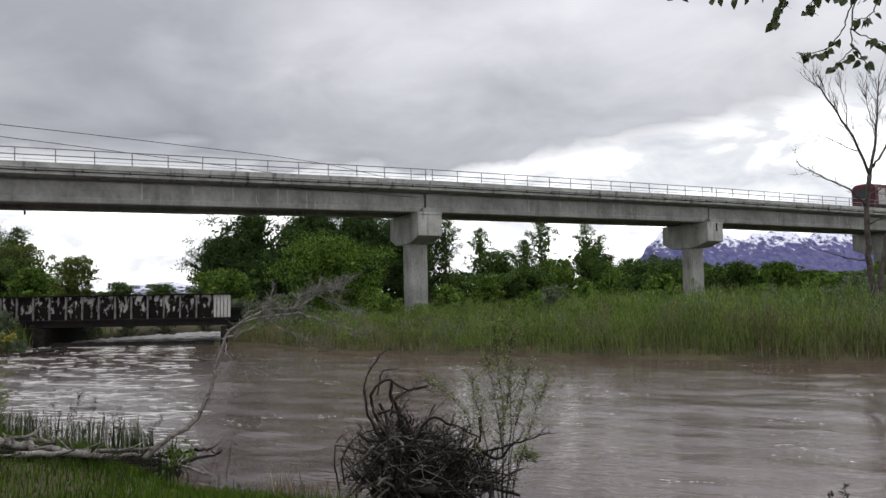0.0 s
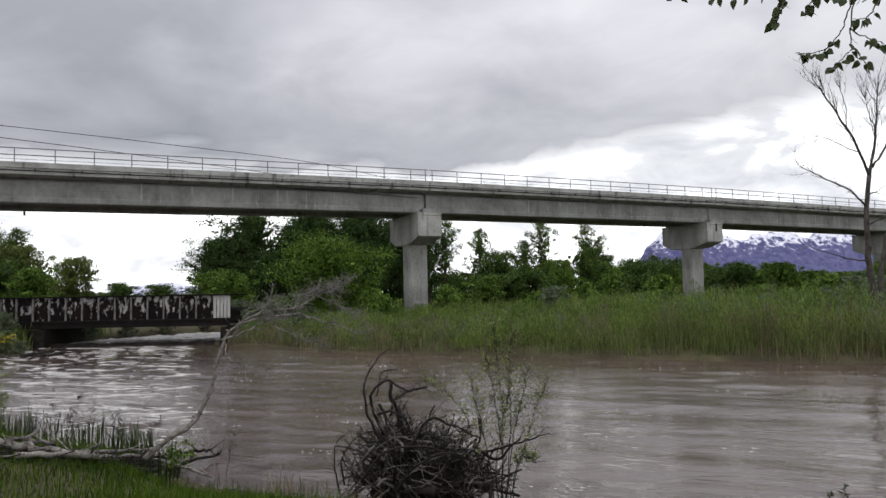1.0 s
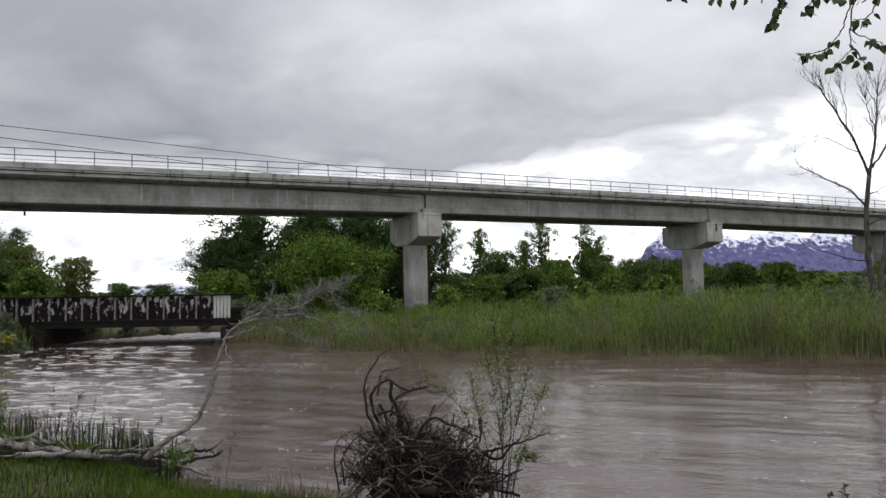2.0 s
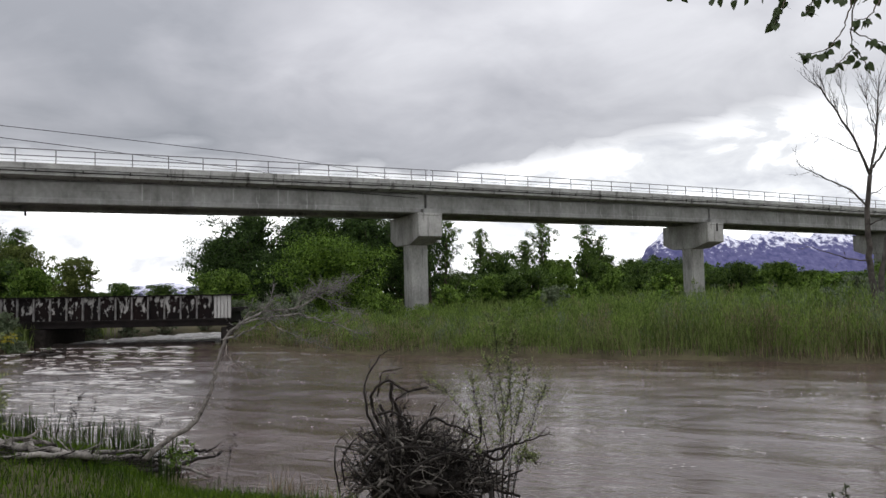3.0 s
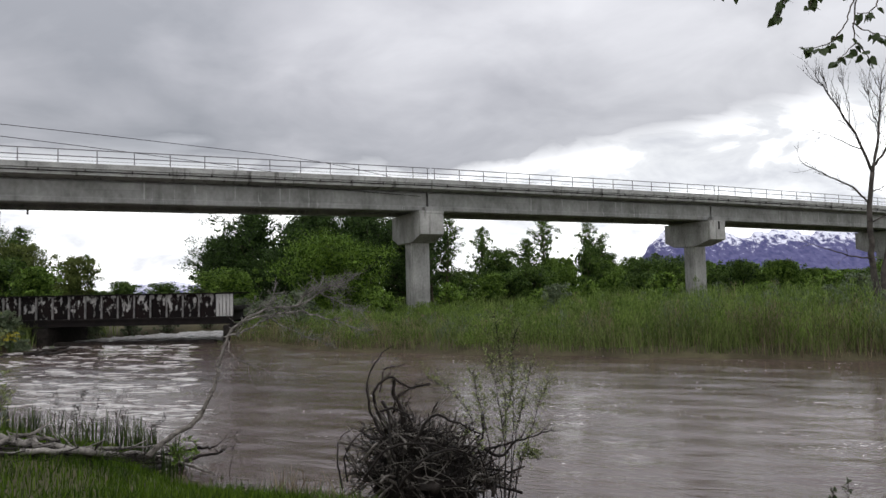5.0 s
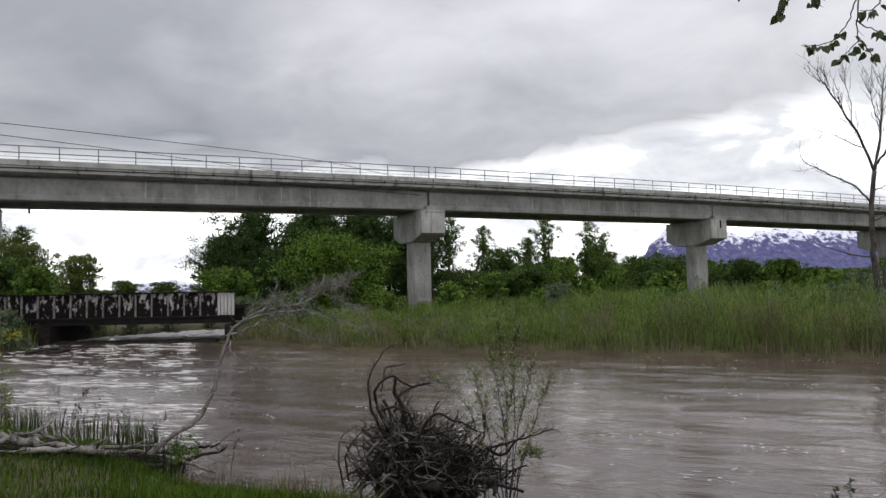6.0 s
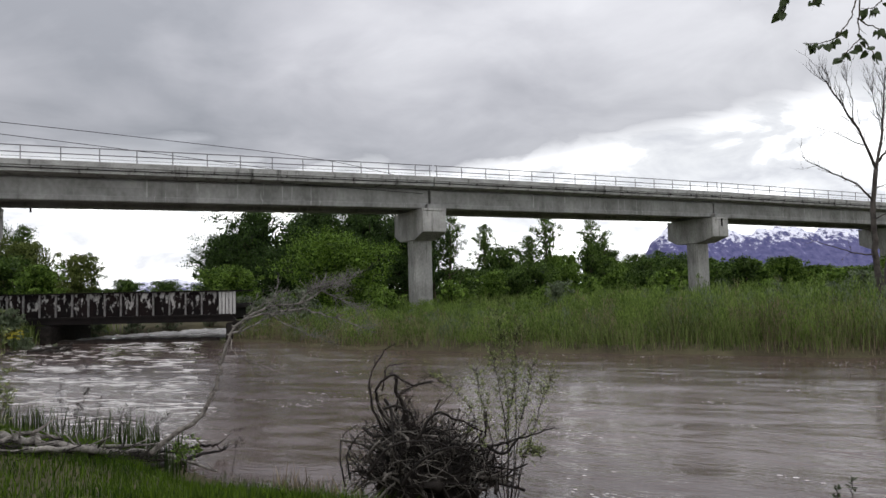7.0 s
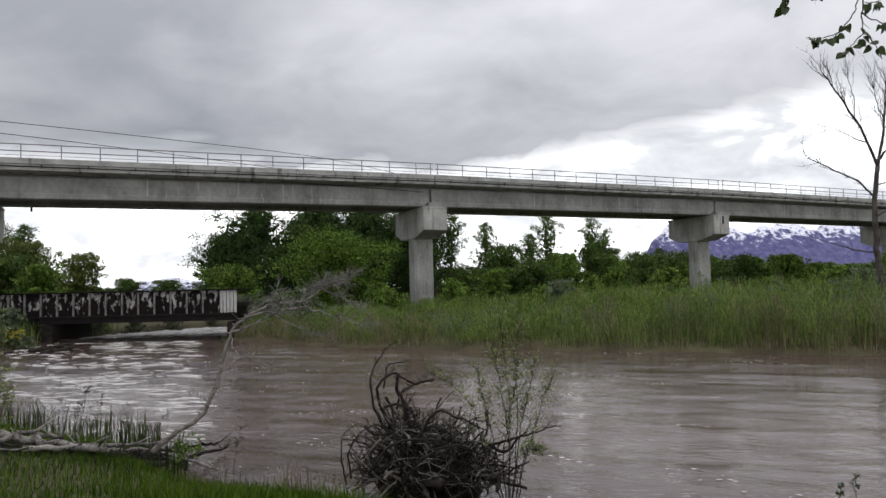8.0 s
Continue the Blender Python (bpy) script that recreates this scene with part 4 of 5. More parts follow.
def build_plants():
    rng = np.random.default_rng(21)
    def patch(x, y, seed, size):
        """Uneven patches between 0 and 1."""
        rg = np.random.default_rng(seed)
        z = np.zeros_like(x)
        for k in range(7):
            a, w = rg.uniform(0, 6.28), 6.28 / (size * 1.35 ** k * 0.5)
            z += np.sin((x * math.cos(a) + y * math.sin(a)) * w + rg.uniform(0, 6.28) + 1.3 * np.sin(y * w * 0.37 + k))
        return np.clip(0.5 + z / 7, 0, 1)

    # tall reeds on the far bank: patches of uneven height, taller inland and upstream
    front = scatter(rng, 190000, -14, 34, 24, 62, 0.12, 7.0)
    back = scatter(rng, 70000, -16, 48, 30, 74, 6.0)
    front = front[front[:, 1] > 22]
    r = np.concatenate([front, back])
    thin = patch(r[:, 0], r[:, 1], 41, 3.0)
    r = r[rng.random(len(r)) < 0.35 + 0.9 * thin]
    tallness = 0.62 + 0.66 * smooth((r[:, 0] - 1) / 13)
    h = tallness * (0.6 + 0.9 * patch(r[:, 0], r[:, 1], 42, 2.2)) + np.abs(rng.normal(0, 0.22, len(r)))
    h *= 0.6 + 0.4 * smooth((land(r[:, 0], r[:, 1]) + 0.1) / 1.4)
    ob = part("reeds", blades(r, np.clip(h, 0.25, 2.7), 0.012, 0.5, rng, "reeds", 2), M_REED)
    tagged(ob, "tall green reeds covering the far bank", "reeds", kind="stuff")
    # leafy brush: soft uneven clumps standing in the reeds
    for seed, n, mat, size, label in ((1, 420, M_LEAF_GREY, 0.05, "soft grey-green willow scrub among the reeds"), (2, 1900, M_BRUSH, 0.06, "fresh green leafy scrub among the reeds"), (3, 130, M_STRAW, 0.05, "dry tan seed heads among the reeds")):
        rg = np.random.default_rng(300 + seed)
        base = scatter(rg, n * 5, -13, 38, 24, 62, 0.2, 16)
        base = base[rg.random(len(base)) < patch(base[:, 0], base[:, 1], 50 + seed, 2.5) * 1.4][:n]
        cs = []
        for p in base:
            tall = rg.uniform(0.5, 1.5) + 1.15 * float(smooth((p[0] - 1) / 13)) * rg.uniform(0.3, 1.15)
            m = int(rg.uniform(55, 140))
            q = rg.normal(size=(m, 3)) * np.array([0.30, 0.30, 0.0])
            t = rg.uniform(0.05, 1.0, m) ** 0.8
            q[:, :2] *= (1.15 - 0.75 * t)[:, None]
            q[:, 2] = tall * t * (1 - 0.2 * np.hypot(q[:, 0], q[:, 1]))
            cs.append(q + p)
        cs = np.concatenate(cs)
        ob = part("scrub", blades(cs, rg.uniform(1.5, 4.5, len(cs)) * size, size * 0.26, 0.9, rg, "scrub", 2), mat)
        tagged(ob, label, "scrub", kind="stuff")
    d = scatter(rng, 44000, -14, 36, 24, 60, 0.0, 8.0)
    d = np.concatenate([d, scatter(rng, 26000, 13, 34, 24, 46, 0.0, 9.0), scatter(rng, 30000, -13.5, -1, 34, 50, 0.05, 3.0)])
    h = 0.85 + rng.normal(0, 0.3, len(d)) + 0.7 * smooth((d[:, 0] - 1) / 13)
    h *= 0.5 + 0.5 * smooth((land(d[:, 0], d[:, 1]) + 0.2) / 2.0) - 0.1 * (d[:, 0] < -2)
    ob = part("dry_reeds", blades(d, np.clip(h, 0.3, 2.0), 0.009, 0.5, rng, "dry_reeds", 2), M_STRAW)
    tagged(ob, "dry straw-coloured stalks among the green reeds", "reeds", kind="stuff")
    left = scatter(rng, 14000, -40, -22, 36, 52, 0.0)
    ob = part("bank_grass", blades(left, np.clip(rng.normal(0.9, 0.3, len(left)), 0.2, 2), 0.025, 0.3, rng, "bank_grass", 3), M_REED)
    tagged(ob, "rough green grass on the bank by the old bridge", "grass", kind="stuff")
    # meadow in the distance
    far = scatter(rng, 26000, -80, 90, 62, 100, 1.0)
    ob = part("meadow_grass", blades(far, np.clip(rng.normal(1.2, 0.35, len(far)), 0.3, 2.2), 0.07, 0.3, rng, "meadow_grass", 2), M_REED)
    tagged(ob, "rough meadow grass under the far trees", "grass", kind="stuff")
    # fresh grass on the near bank
    g = np.concatenate([scatter(rng, 110000, -9, 4.5, 3.5, 14, 0.7), scatter(rng, 35000, -14, 12, -6, 9, 0.7)])
    keep = rng.random(len(g)) < smooth((land(g[:, 0], g[:, 1]) - 0.6) / 1.2) * 0.9 + 0.1
    g = g[keep]
    hh = np.clip(rng.normal(0.13, 0.05, len(g)) + 0.05 * np.sin(g[:, 0] * 3.1) * np.sin(g[:, 1] * 2.7), 0.04, 0.34)
    ob = part("grass", blades(g, hh, 0.0045, 0.45, rng, "grass", 2), M_GRASS)
    tagged(ob, "fresh green grass on the near bank", "grass", kind="stuff")


build_plants()


# ---- dead tree by the viaduct ----
def twigs_from(tb, pts, rnd, n, length, r, up, depth=1, wild=0.75):
    """Side twigs along a limb, forking again."""
    pts = [Vector(p) for p in pts]
    for _ in range(n):
        t = rnd.uniform(0.15, 1.0) * (len(pts) - 1)
        i = min(int(t), len(pts) - 2)
        a = pts[i].lerp(pts[i + 1], t - i)
        along = (pts[i + 1] - pts[i]).normalized()
        d = (along * rnd.uniform(0.4, 1.0) + unit(rnd) * wild + Vector((0, 0, up))).normalized()
        l = length * rnd.uniform(0.4, 1.1)
        bend = unit(rnd) * l * 0.1
        line = [a, a + d * l * 0.35 + bend, a + d * l * 0.7 + bend * 0.6, a + d * l + Vector((0, 0, up * 0.12 * l))]
        tb.add(line, r, r * 0.3)
        if depth:
            twigs_from(tb, line, rnd, 4, length * 0.5, r * 0.55, up, depth - 1, wild)


def build_dead_tree():
    rnd = random.Random(31)
    t = new("dead_tree")
    tagged(t, "tall leafless grey tree standing in the reeds by the viaduct", "tree")
    tb = Tubes(9)
    trunk = [(20.48, 33.00, 0.26), (20.41, 33.00, 1.48), (20.31, 33.00, 3.09), (20.22, 33.00, 4.70), (20.22, 33.00, 6.18), (20.46, 33.00, 8.21)]
    tb.add(smooth_line(trunk, 4, 0.02, rnd), 0.18, 0.10)
    part("trunk", tb.mesh("trunk"), M_DEADTREE, t)
    tb = Tubes(8)
    tb.add(smooth_line([(20.43, 33.00, 1.32), (20.95, 33.30, 3.35), (21.45, 33.50, 5.25), (22.39, 33.80, 7.76), (23.19, 34.00, 10.59)], 4, 0.02, rnd), 0.16, 0.05)
    part("second_stem", tb.mesh("second_stem"), M_DEADTREE, t)
    limbs = [
        ([(20.46, 33.00, 8.16), (19.79, 32.70, 9.58), (18.73, 32.40, 11.10), (17.88, 32.20, 12.20), (17.43, 32.00, 12.68)], 0.13, 8),
        ([(20.46, 33.00, 8.16), (20.88, 33.10, 9.73), (21.19, 33.30, 11.57), (21.45, 33.40, 13.22)], 0.14, 9),
        ([(20.62, 33.00, 8.59), (21.39, 33.20, 9.55), (22.35, 33.60, 11.21), (22.73, 33.70, 12.78)], 0.11, 8),
        ([(20.17, 33.00, 6.81), (19.21, 32.50, 7.40), (17.82, 32.00, 7.93), (16.74, 31.60, 8.30), (16.18, 31.40, 8.59)], 0.085, 7),
        ([(20.18, 33.00, 4.11), (19.16, 32.70, 4.24), (17.94, 32.40, 4.52), (16.69, 32.00, 4.80)], 0.07, 3),
        ([(19.94, 32.80, 9.33), (19.24, 32.60, 9.46), (18.24, 32.30, 9.85), (17.35, 32.00, 10.01)], 0.05, 5),
        ([(20.33, 33.00, 7.26), (20.76, 32.80, 7.47), (21.22, 32.50, 7.79)], 0.06, 4),
        ([(20.19, 33.00, 5.78), (20.73, 32.80, 6.07), (21.27, 32.50, 6.24)], 0.06, 3),
        ([(19.23, 32.50, 10.36), (19.28, 32.60, 11.25), (19.23, 32.80, 12.16), (19.15, 32.80, 12.68)], 0.045, 5),
        ([(21.01, 33.20, 10.44), (20.56, 33.00, 11.50), (20.34, 32.90, 12.58)], 0.05, 6),
    ]
    for pts, r, n in limbs:
        line = smooth_line(pts, 4, 0.02, rnd)
        tb = Tubes(6)
        tb.add(line, r * 0.6, r * 0.10)
        low = pts[-1][2] < 10.5
        twigs_from(tb, line, rnd, int(n * (1.8 if low else 2.6)), 0.8 if low else 1.25, r * 0.08 + 0.004, 0.1 if low else 0.4, 1, 0.45)
        part("limb", tb.mesh("limb"), M_DEADTREE, t)


build_dead_tree()


# ---- cottonwood on the near bank: its lowest twigs hang into view ----
def heart_leaf():
    bm = bmesh.new()
    prof = [(0.0, 0.0), (0.30, -0.05), (0.46, 0.18), (0.40, 0.45), (0.2, 0.78), (0.0, 1.05)]
    mid = [bm.verts.new((0, y, 0.02 * math.sin(y * 3))) for y in (0.0, 0.2, 0.45, 0.78, 1.05)]
    for s in (-1, 1):
        rim = [bm.verts.new((s * x, y, 0.13 * x)) for x, y in prof[1:5]]
        quads = [(mid[0], rim[0], rim[1], mid[1]), (mid[1], rim[1], rim[2], mid[2]), (mid[2], rim[2], rim[3], mid[3])]
        for q in quads:
            bm.faces.new(q if s > 0 else tuple(reversed(q)))
        tri = (mid[3], rim[3], mid[4])
        bm.faces.new(tri if s > 0 else tuple(reversed(tri)))
    bmesh.ops.create_cone(bm, segments=4, radius1=0.018, radius2=0.018, depth=0.5, matrix=Matrix.Translation((0, -0.25, 0)) @ Matrix.Rotation(math.pi / 2, 4, "X"))
    return shared("leaf", bm, M_LEAF_NEAR)


def build_cottonwood():
    rnd = random.Random(44)
    t = new("cottonwood")
    tagged(t, "cottonwood with hanging heart-shaped dark green leaves on the near bank", "tree")
    foot = Vector((5.6, 3.0, 1.2))
    top = foot + Vector((-0.5, 0.3, 7.5))
    tb = Tubes(12)
    tb.add(smooth_line([foot - Vector((0, 0, 0.3)), foot + Vector((0.05, 0.05, 1.5)), foot + Vector((-0.2, 0.1, 4.2)), top], 4, 0.02, rnd), 0.28, 0.12)
    part("trunk", tb.mesh("trunk"), M_BARK, t)
    fork = (2.7, 4.05, 4.93)
    tb = Tubes(8)
    tb.add(smooth_line([foot + Vector((-0.2, 0.1, 4.2)), Vector(fork) + Vector((0.9, -0.4, 0.6)), fork], 4, 0.01, rnd), 0.09, 0.02)
    part("limb", tb.mesh("limb"), M_BARK, t)
    leaf = heart_leaf()
    twigs = [
        ([(2.68, 4.05, 4.9), (2.38, 4.0, 4.77), (2.08, 4.0, 4.73), (1.88, 4.0, 4.71), (1.68, 4.0, 4.71), (1.53, 4.0, 4.72), (1.29, 4.0, 4.73)], 0.35, 9),
        ([(2.08, 4.0, 4.73), (2.0, 3.95, 4.63), (1.95, 3.95, 4.52)], 0.2, 13),
        ([(2.28, 4.0, 4.75), (2.23, 4.05, 4.69), (2.18, 4.05, 4.61)], 0.3, 7),
        ([(2.44, 4.0, 4.74), (2.4, 4.0, 4.57), (2.35, 4.0, 4.47), (2.28, 4.0, 4.39), (2.17, 4.0, 4.36), (2.09, 4.0, 4.36)], 0.42, 13),
        ([(2.45, 4.0, 4.69), (2.45, 4.05, 4.53), (2.45, 4.05, 4.41), (2.39, 4.05, 4.34), (2.34, 4.05, 4.29)], 0.35, 11),
        ([(2.45, 4.05, 4.41), (2.5, 4.05, 4.35), (2.54, 4.05, 4.29)], 0.4, 5),
        ([(2.45, 4.05, 4.52), (2.56, 4.1, 4.49), (2.68, 4.1, 4.44)], 0.55, 6),
        ([(2.61, 4.0, 4.69), (2.52, 3.95, 4.58), (2.47, 3.95, 4.54), (2.41, 3.95, 4.54)], 0.3, 8),
        ([(2.21, 4.0, 4.76), (2.4, 4.1, 4.74), (2.67, 4.1, 4.74)], 0.1, 12),
        ([fork, (2.38, 4.0, 4.77)], 0.9, 1),
    ]
    for pts, start, n in twigs:
        line = smooth_line(pts, 5, 0.003, rnd)
        tb = Tubes(5)
        tb.add(line, 0.005, 0.0018)
        part("twig", tb.mesh("twig"), M_BARK, t)
        for k in range(n):
            u = (start + (1 - start) * (k + rnd.uniform(0.2, 1.0)) / n) * (len(line) - 1)
            i = min(int(u), len(line) - 2)
            p = line[i].lerp(line[i + 1], u - i)
            s = rnd.uniform(0.040, 0.060)
            d = (Vector((0, 0, -1)) + unit(rnd) * 0.8).normalized()
            side = (d.cross(unit(rnd)) + Vector((0.5, 0, 0))).normalized()
            side = (side - d * side.dot(d)).normalized()
            m = Matrix((side, d, side.cross(d))).transposed().to_4x4()
            ob = new("leaf", leaf)
            ob.parent = t
            ob.matrix_basis = Matrix.Translation(p + d * s * 0.35) @ m @ Matrix.Diagonal((s, s, s, 1))


build_cottonwood()


# ---- driftwood on the near bank ----
def log_mesh(pts, r0, r1, rnd, sides=10):
    tb = Tubes(sides)
    tb.add(smooth_line(pts, 5, r0 * 0.3, rnd), r0, r1)
    return tb


M_PALEWOOD = material("bleached_wood", (0.03, 0.027, 0.023), (0.34, 0.315, 0.285), 0.85, 9, 45, 0.8)


def build_leaning_branch():
    rnd = random.Random(52)
    b = new("dead_branch")
    tagged(b, "bleached dead branch leaning out over the water with pale twigs", "branch")
    stem = [(-4.28, 10.00, 0.72), (-4.04, 10.30, 0.94), (-3.77, 10.60, 1.15), (-3.65, 10.80, 1.46), (-3.60, 11.00, 1.84), (-3.51, 11.20, 2.32), (-3.34, 11.40, 2.55)]
    tb = log_mesh(stem, 0.042, 0.02, rnd)
    for _ in range(26):
        i = rnd.randrange(1, 6)
        p = Vector(stem[i]).lerp(Vector(stem[min(i + 1, 6)]), rnd.random())
        d = unit(rnd)
        tb.add([p, p + d * rnd.uniform(0.06, 0.13)], 0.018, 0.006)
    part("stem", tb.mesh("stem"), M_GREYWOOD, b)
    limbs = [
        ([(-3.34, 11.40, 2.55), (-2.99, 11.60, 2.74), (-2.54, 11.80, 2.77), (-2.19, 12.00, 2.98), (-1.90, 12.10, 3.15), (-1.61, 12.20, 3.23)], 0.034, 34, 0.5),
        ([(-3.34, 11.40, 2.55), (-2.94, 11.50, 2.63), (-2.40, 11.60, 2.67), (-1.89, 11.60, 2.51), (-1.33, 11.60, 2.33)], 0.030, 22, 0.15),
        ([(-2.54, 11.80, 2.77), (-2.32, 11.90, 3.01), (-2.08, 12.20, 3.12), (-1.76, 12.40, 3.08)], 0.02, 30, 0.4),
        ([(-3.44, 11.30, 2.43), (-3.21, 11.20, 2.64), (-3.10, 11.20, 2.84)], 0.026, 4, 0.3),
        ([(-3.50, 11.20, 2.31), (-3.27, 11.20, 2.39), (-2.96, 11.30, 2.56), (-2.59, 11.40, 2.72)], 0.028, 12, 0.2),
        ([(-3.51, 11.20, 2.27), (-3.43, 11.10, 2.03), (-3.16, 11.20, 1.87), (-2.71, 11.30, 1.67)], 0.016, 7, -0.15),
        ([(-2.94, 11.50, 2.63), (-2.64, 11.40, 2.42), (-2.27, 11.40, 2.27), (-1.92, 11.50, 2.15)], 0.016, 12, -0.1),
        ([(-2.19, 12.00, 2.98), (-1.82, 12.10, 2.80), (-1.43, 12.10, 2.64)], 0.016, 16, 0.1),
        ([(-3.19, 11.40, 2.73), (-2.89, 11.50, 2.83), (-2.87, 11.60, 3.02)], 0.016, 8, 0.4),
    ]
    for pts, r, n, up in limbs:
        line = smooth_line(pts, 4, 0.012, rnd)
        tb = Tubes(6)
        tb.add(line, r * 0.68, r * 0.18)
        limb = part("limb", tb.mesh("limb"), M_PALEWOOD, b, "pale bare limb")
        tb = Tubes(4)
        twigs_from(tb, line, rnd, int(n * 2.8), 0.27, 0.0042, up * 0.4, 1)
        tagged(part("twig_spray", tb.mesh("twig_spray"), M_PALETWIG, limb, "spray of fine dry twigs"), kind="stuff")


build_leaning_branch()


def build_logs():
    rnd = random.Random(61)
    kinds = [
        ([(-5.84, 8.58, 1.35), (-4.78, 7.76, 1.41), (-4.33, 7.72, 1.35), (-4.03, 8.12, 1.19), (-5.14, 11.90, 0.32), (-4.62, 12.04, 0.15), (-3.84, 11.52, 0.08)], 0.05, 0.022, M_PALEWOOD, "long bleached log lying at the edge of the bank"),
        ([(-4.50, 7.40, 1.37), (-4.15, 7.86, 1.29), (-5.14, 11.26, 0.57), (-4.97, 12.66, 0.30)], 0.032, 0.016, M_PALEWOOD, "thin bleached log lying on the driftwood"),
        ([(-4.05, 7.90, 1.21), (-5.19, 11.78, 0.31), (-4.97, 12.66, 0.16), (-4.47, 12.76, 0.22), (-4.23, 12.70, 0.25)], 0.04, 0.02, M_DARKWOOD, "dark wet branch stub at the water"),
        ([(-4.96, 7.46, 1.40), (-4.79, 7.98, 1.43), (-4.45, 8.06, 1.32)], 0.032, 0.02, M_GREYWOOD, "short grey branch in the rushes"),
        ([(-4.68, 10.84, 0.33), (-4.64, 12.08, 0.10), (-4.44, 12.46, 0.14), (-4.21, 12.88, 0.10)], 0.05, 0.02, M_DARKWOOD, "dark branch half buried in the bank"),
        ([(-4.61, 11.40, 0.12), (-4.84, 12.14, 0.13), (-5.08, 12.50, 0.20)], 0.03, 0.012, M_PALETWIG, "short pale stick standing in the bank"),
    ]
    for pts, r0, r1, mat, label in kinds:
        tb = log_mesh(pts, r0, r1, rnd)
        ob = part("driftwood_log", tb.mesh("driftwood_log"), mat)
        for _ in range(9):
            p = Vector(pts[rnd.randrange(len(pts))])
            d = unit(rnd)
            d.z = abs(d.z) * 0.6
            st = Tubes(6)
            st.add([p, p + d * 0.12, p + d * rnd.uniform(0.15, 0.4) + Vector((0, 0, 0.04))], 0.014, 0.004)
            part("stub", st.mesh("stub"), mat, ob)
        tagged(ob, label, "log", "driftwood on the bank")
    # fine litter caught under the logs
    tb = Tubes(4)
    line = [Vector(p) for p in ([(-4.88, 7.52, 1.38), (-4.28, 7.64, 1.30), (-4.22, 8.64, 1.04), (-5.23, 12.32, 0.16), (-4.66, 12.40, 0.06)])]
    for _ in range(320):
        u = rnd.random() * (len(line) - 1)
        i = int(u)
        p = line[i].lerp(line[i + 1], u - i) + Vector((rnd.gauss(0, 0.1), rnd.gauss(0, 0.16), abs(rnd.gauss(0, 0.05)) - 0.05))
        d = unit(rnd)
        d.z *= 0.35
        l = rnd.uniform(0.08, 0.35)
        tb.add([p - d * l, p + unit(rnd) * 0.03, p + d * l], rnd.uniform(0.004, 0.012), 0.003)
    ob = part("twig_litter", tb.mesh("twig_litter"), M_DARKWOOD)
    tagged(ob, "dark twigs and litter washed up under the logs", "twigs", kind="stuff")


build_logs()


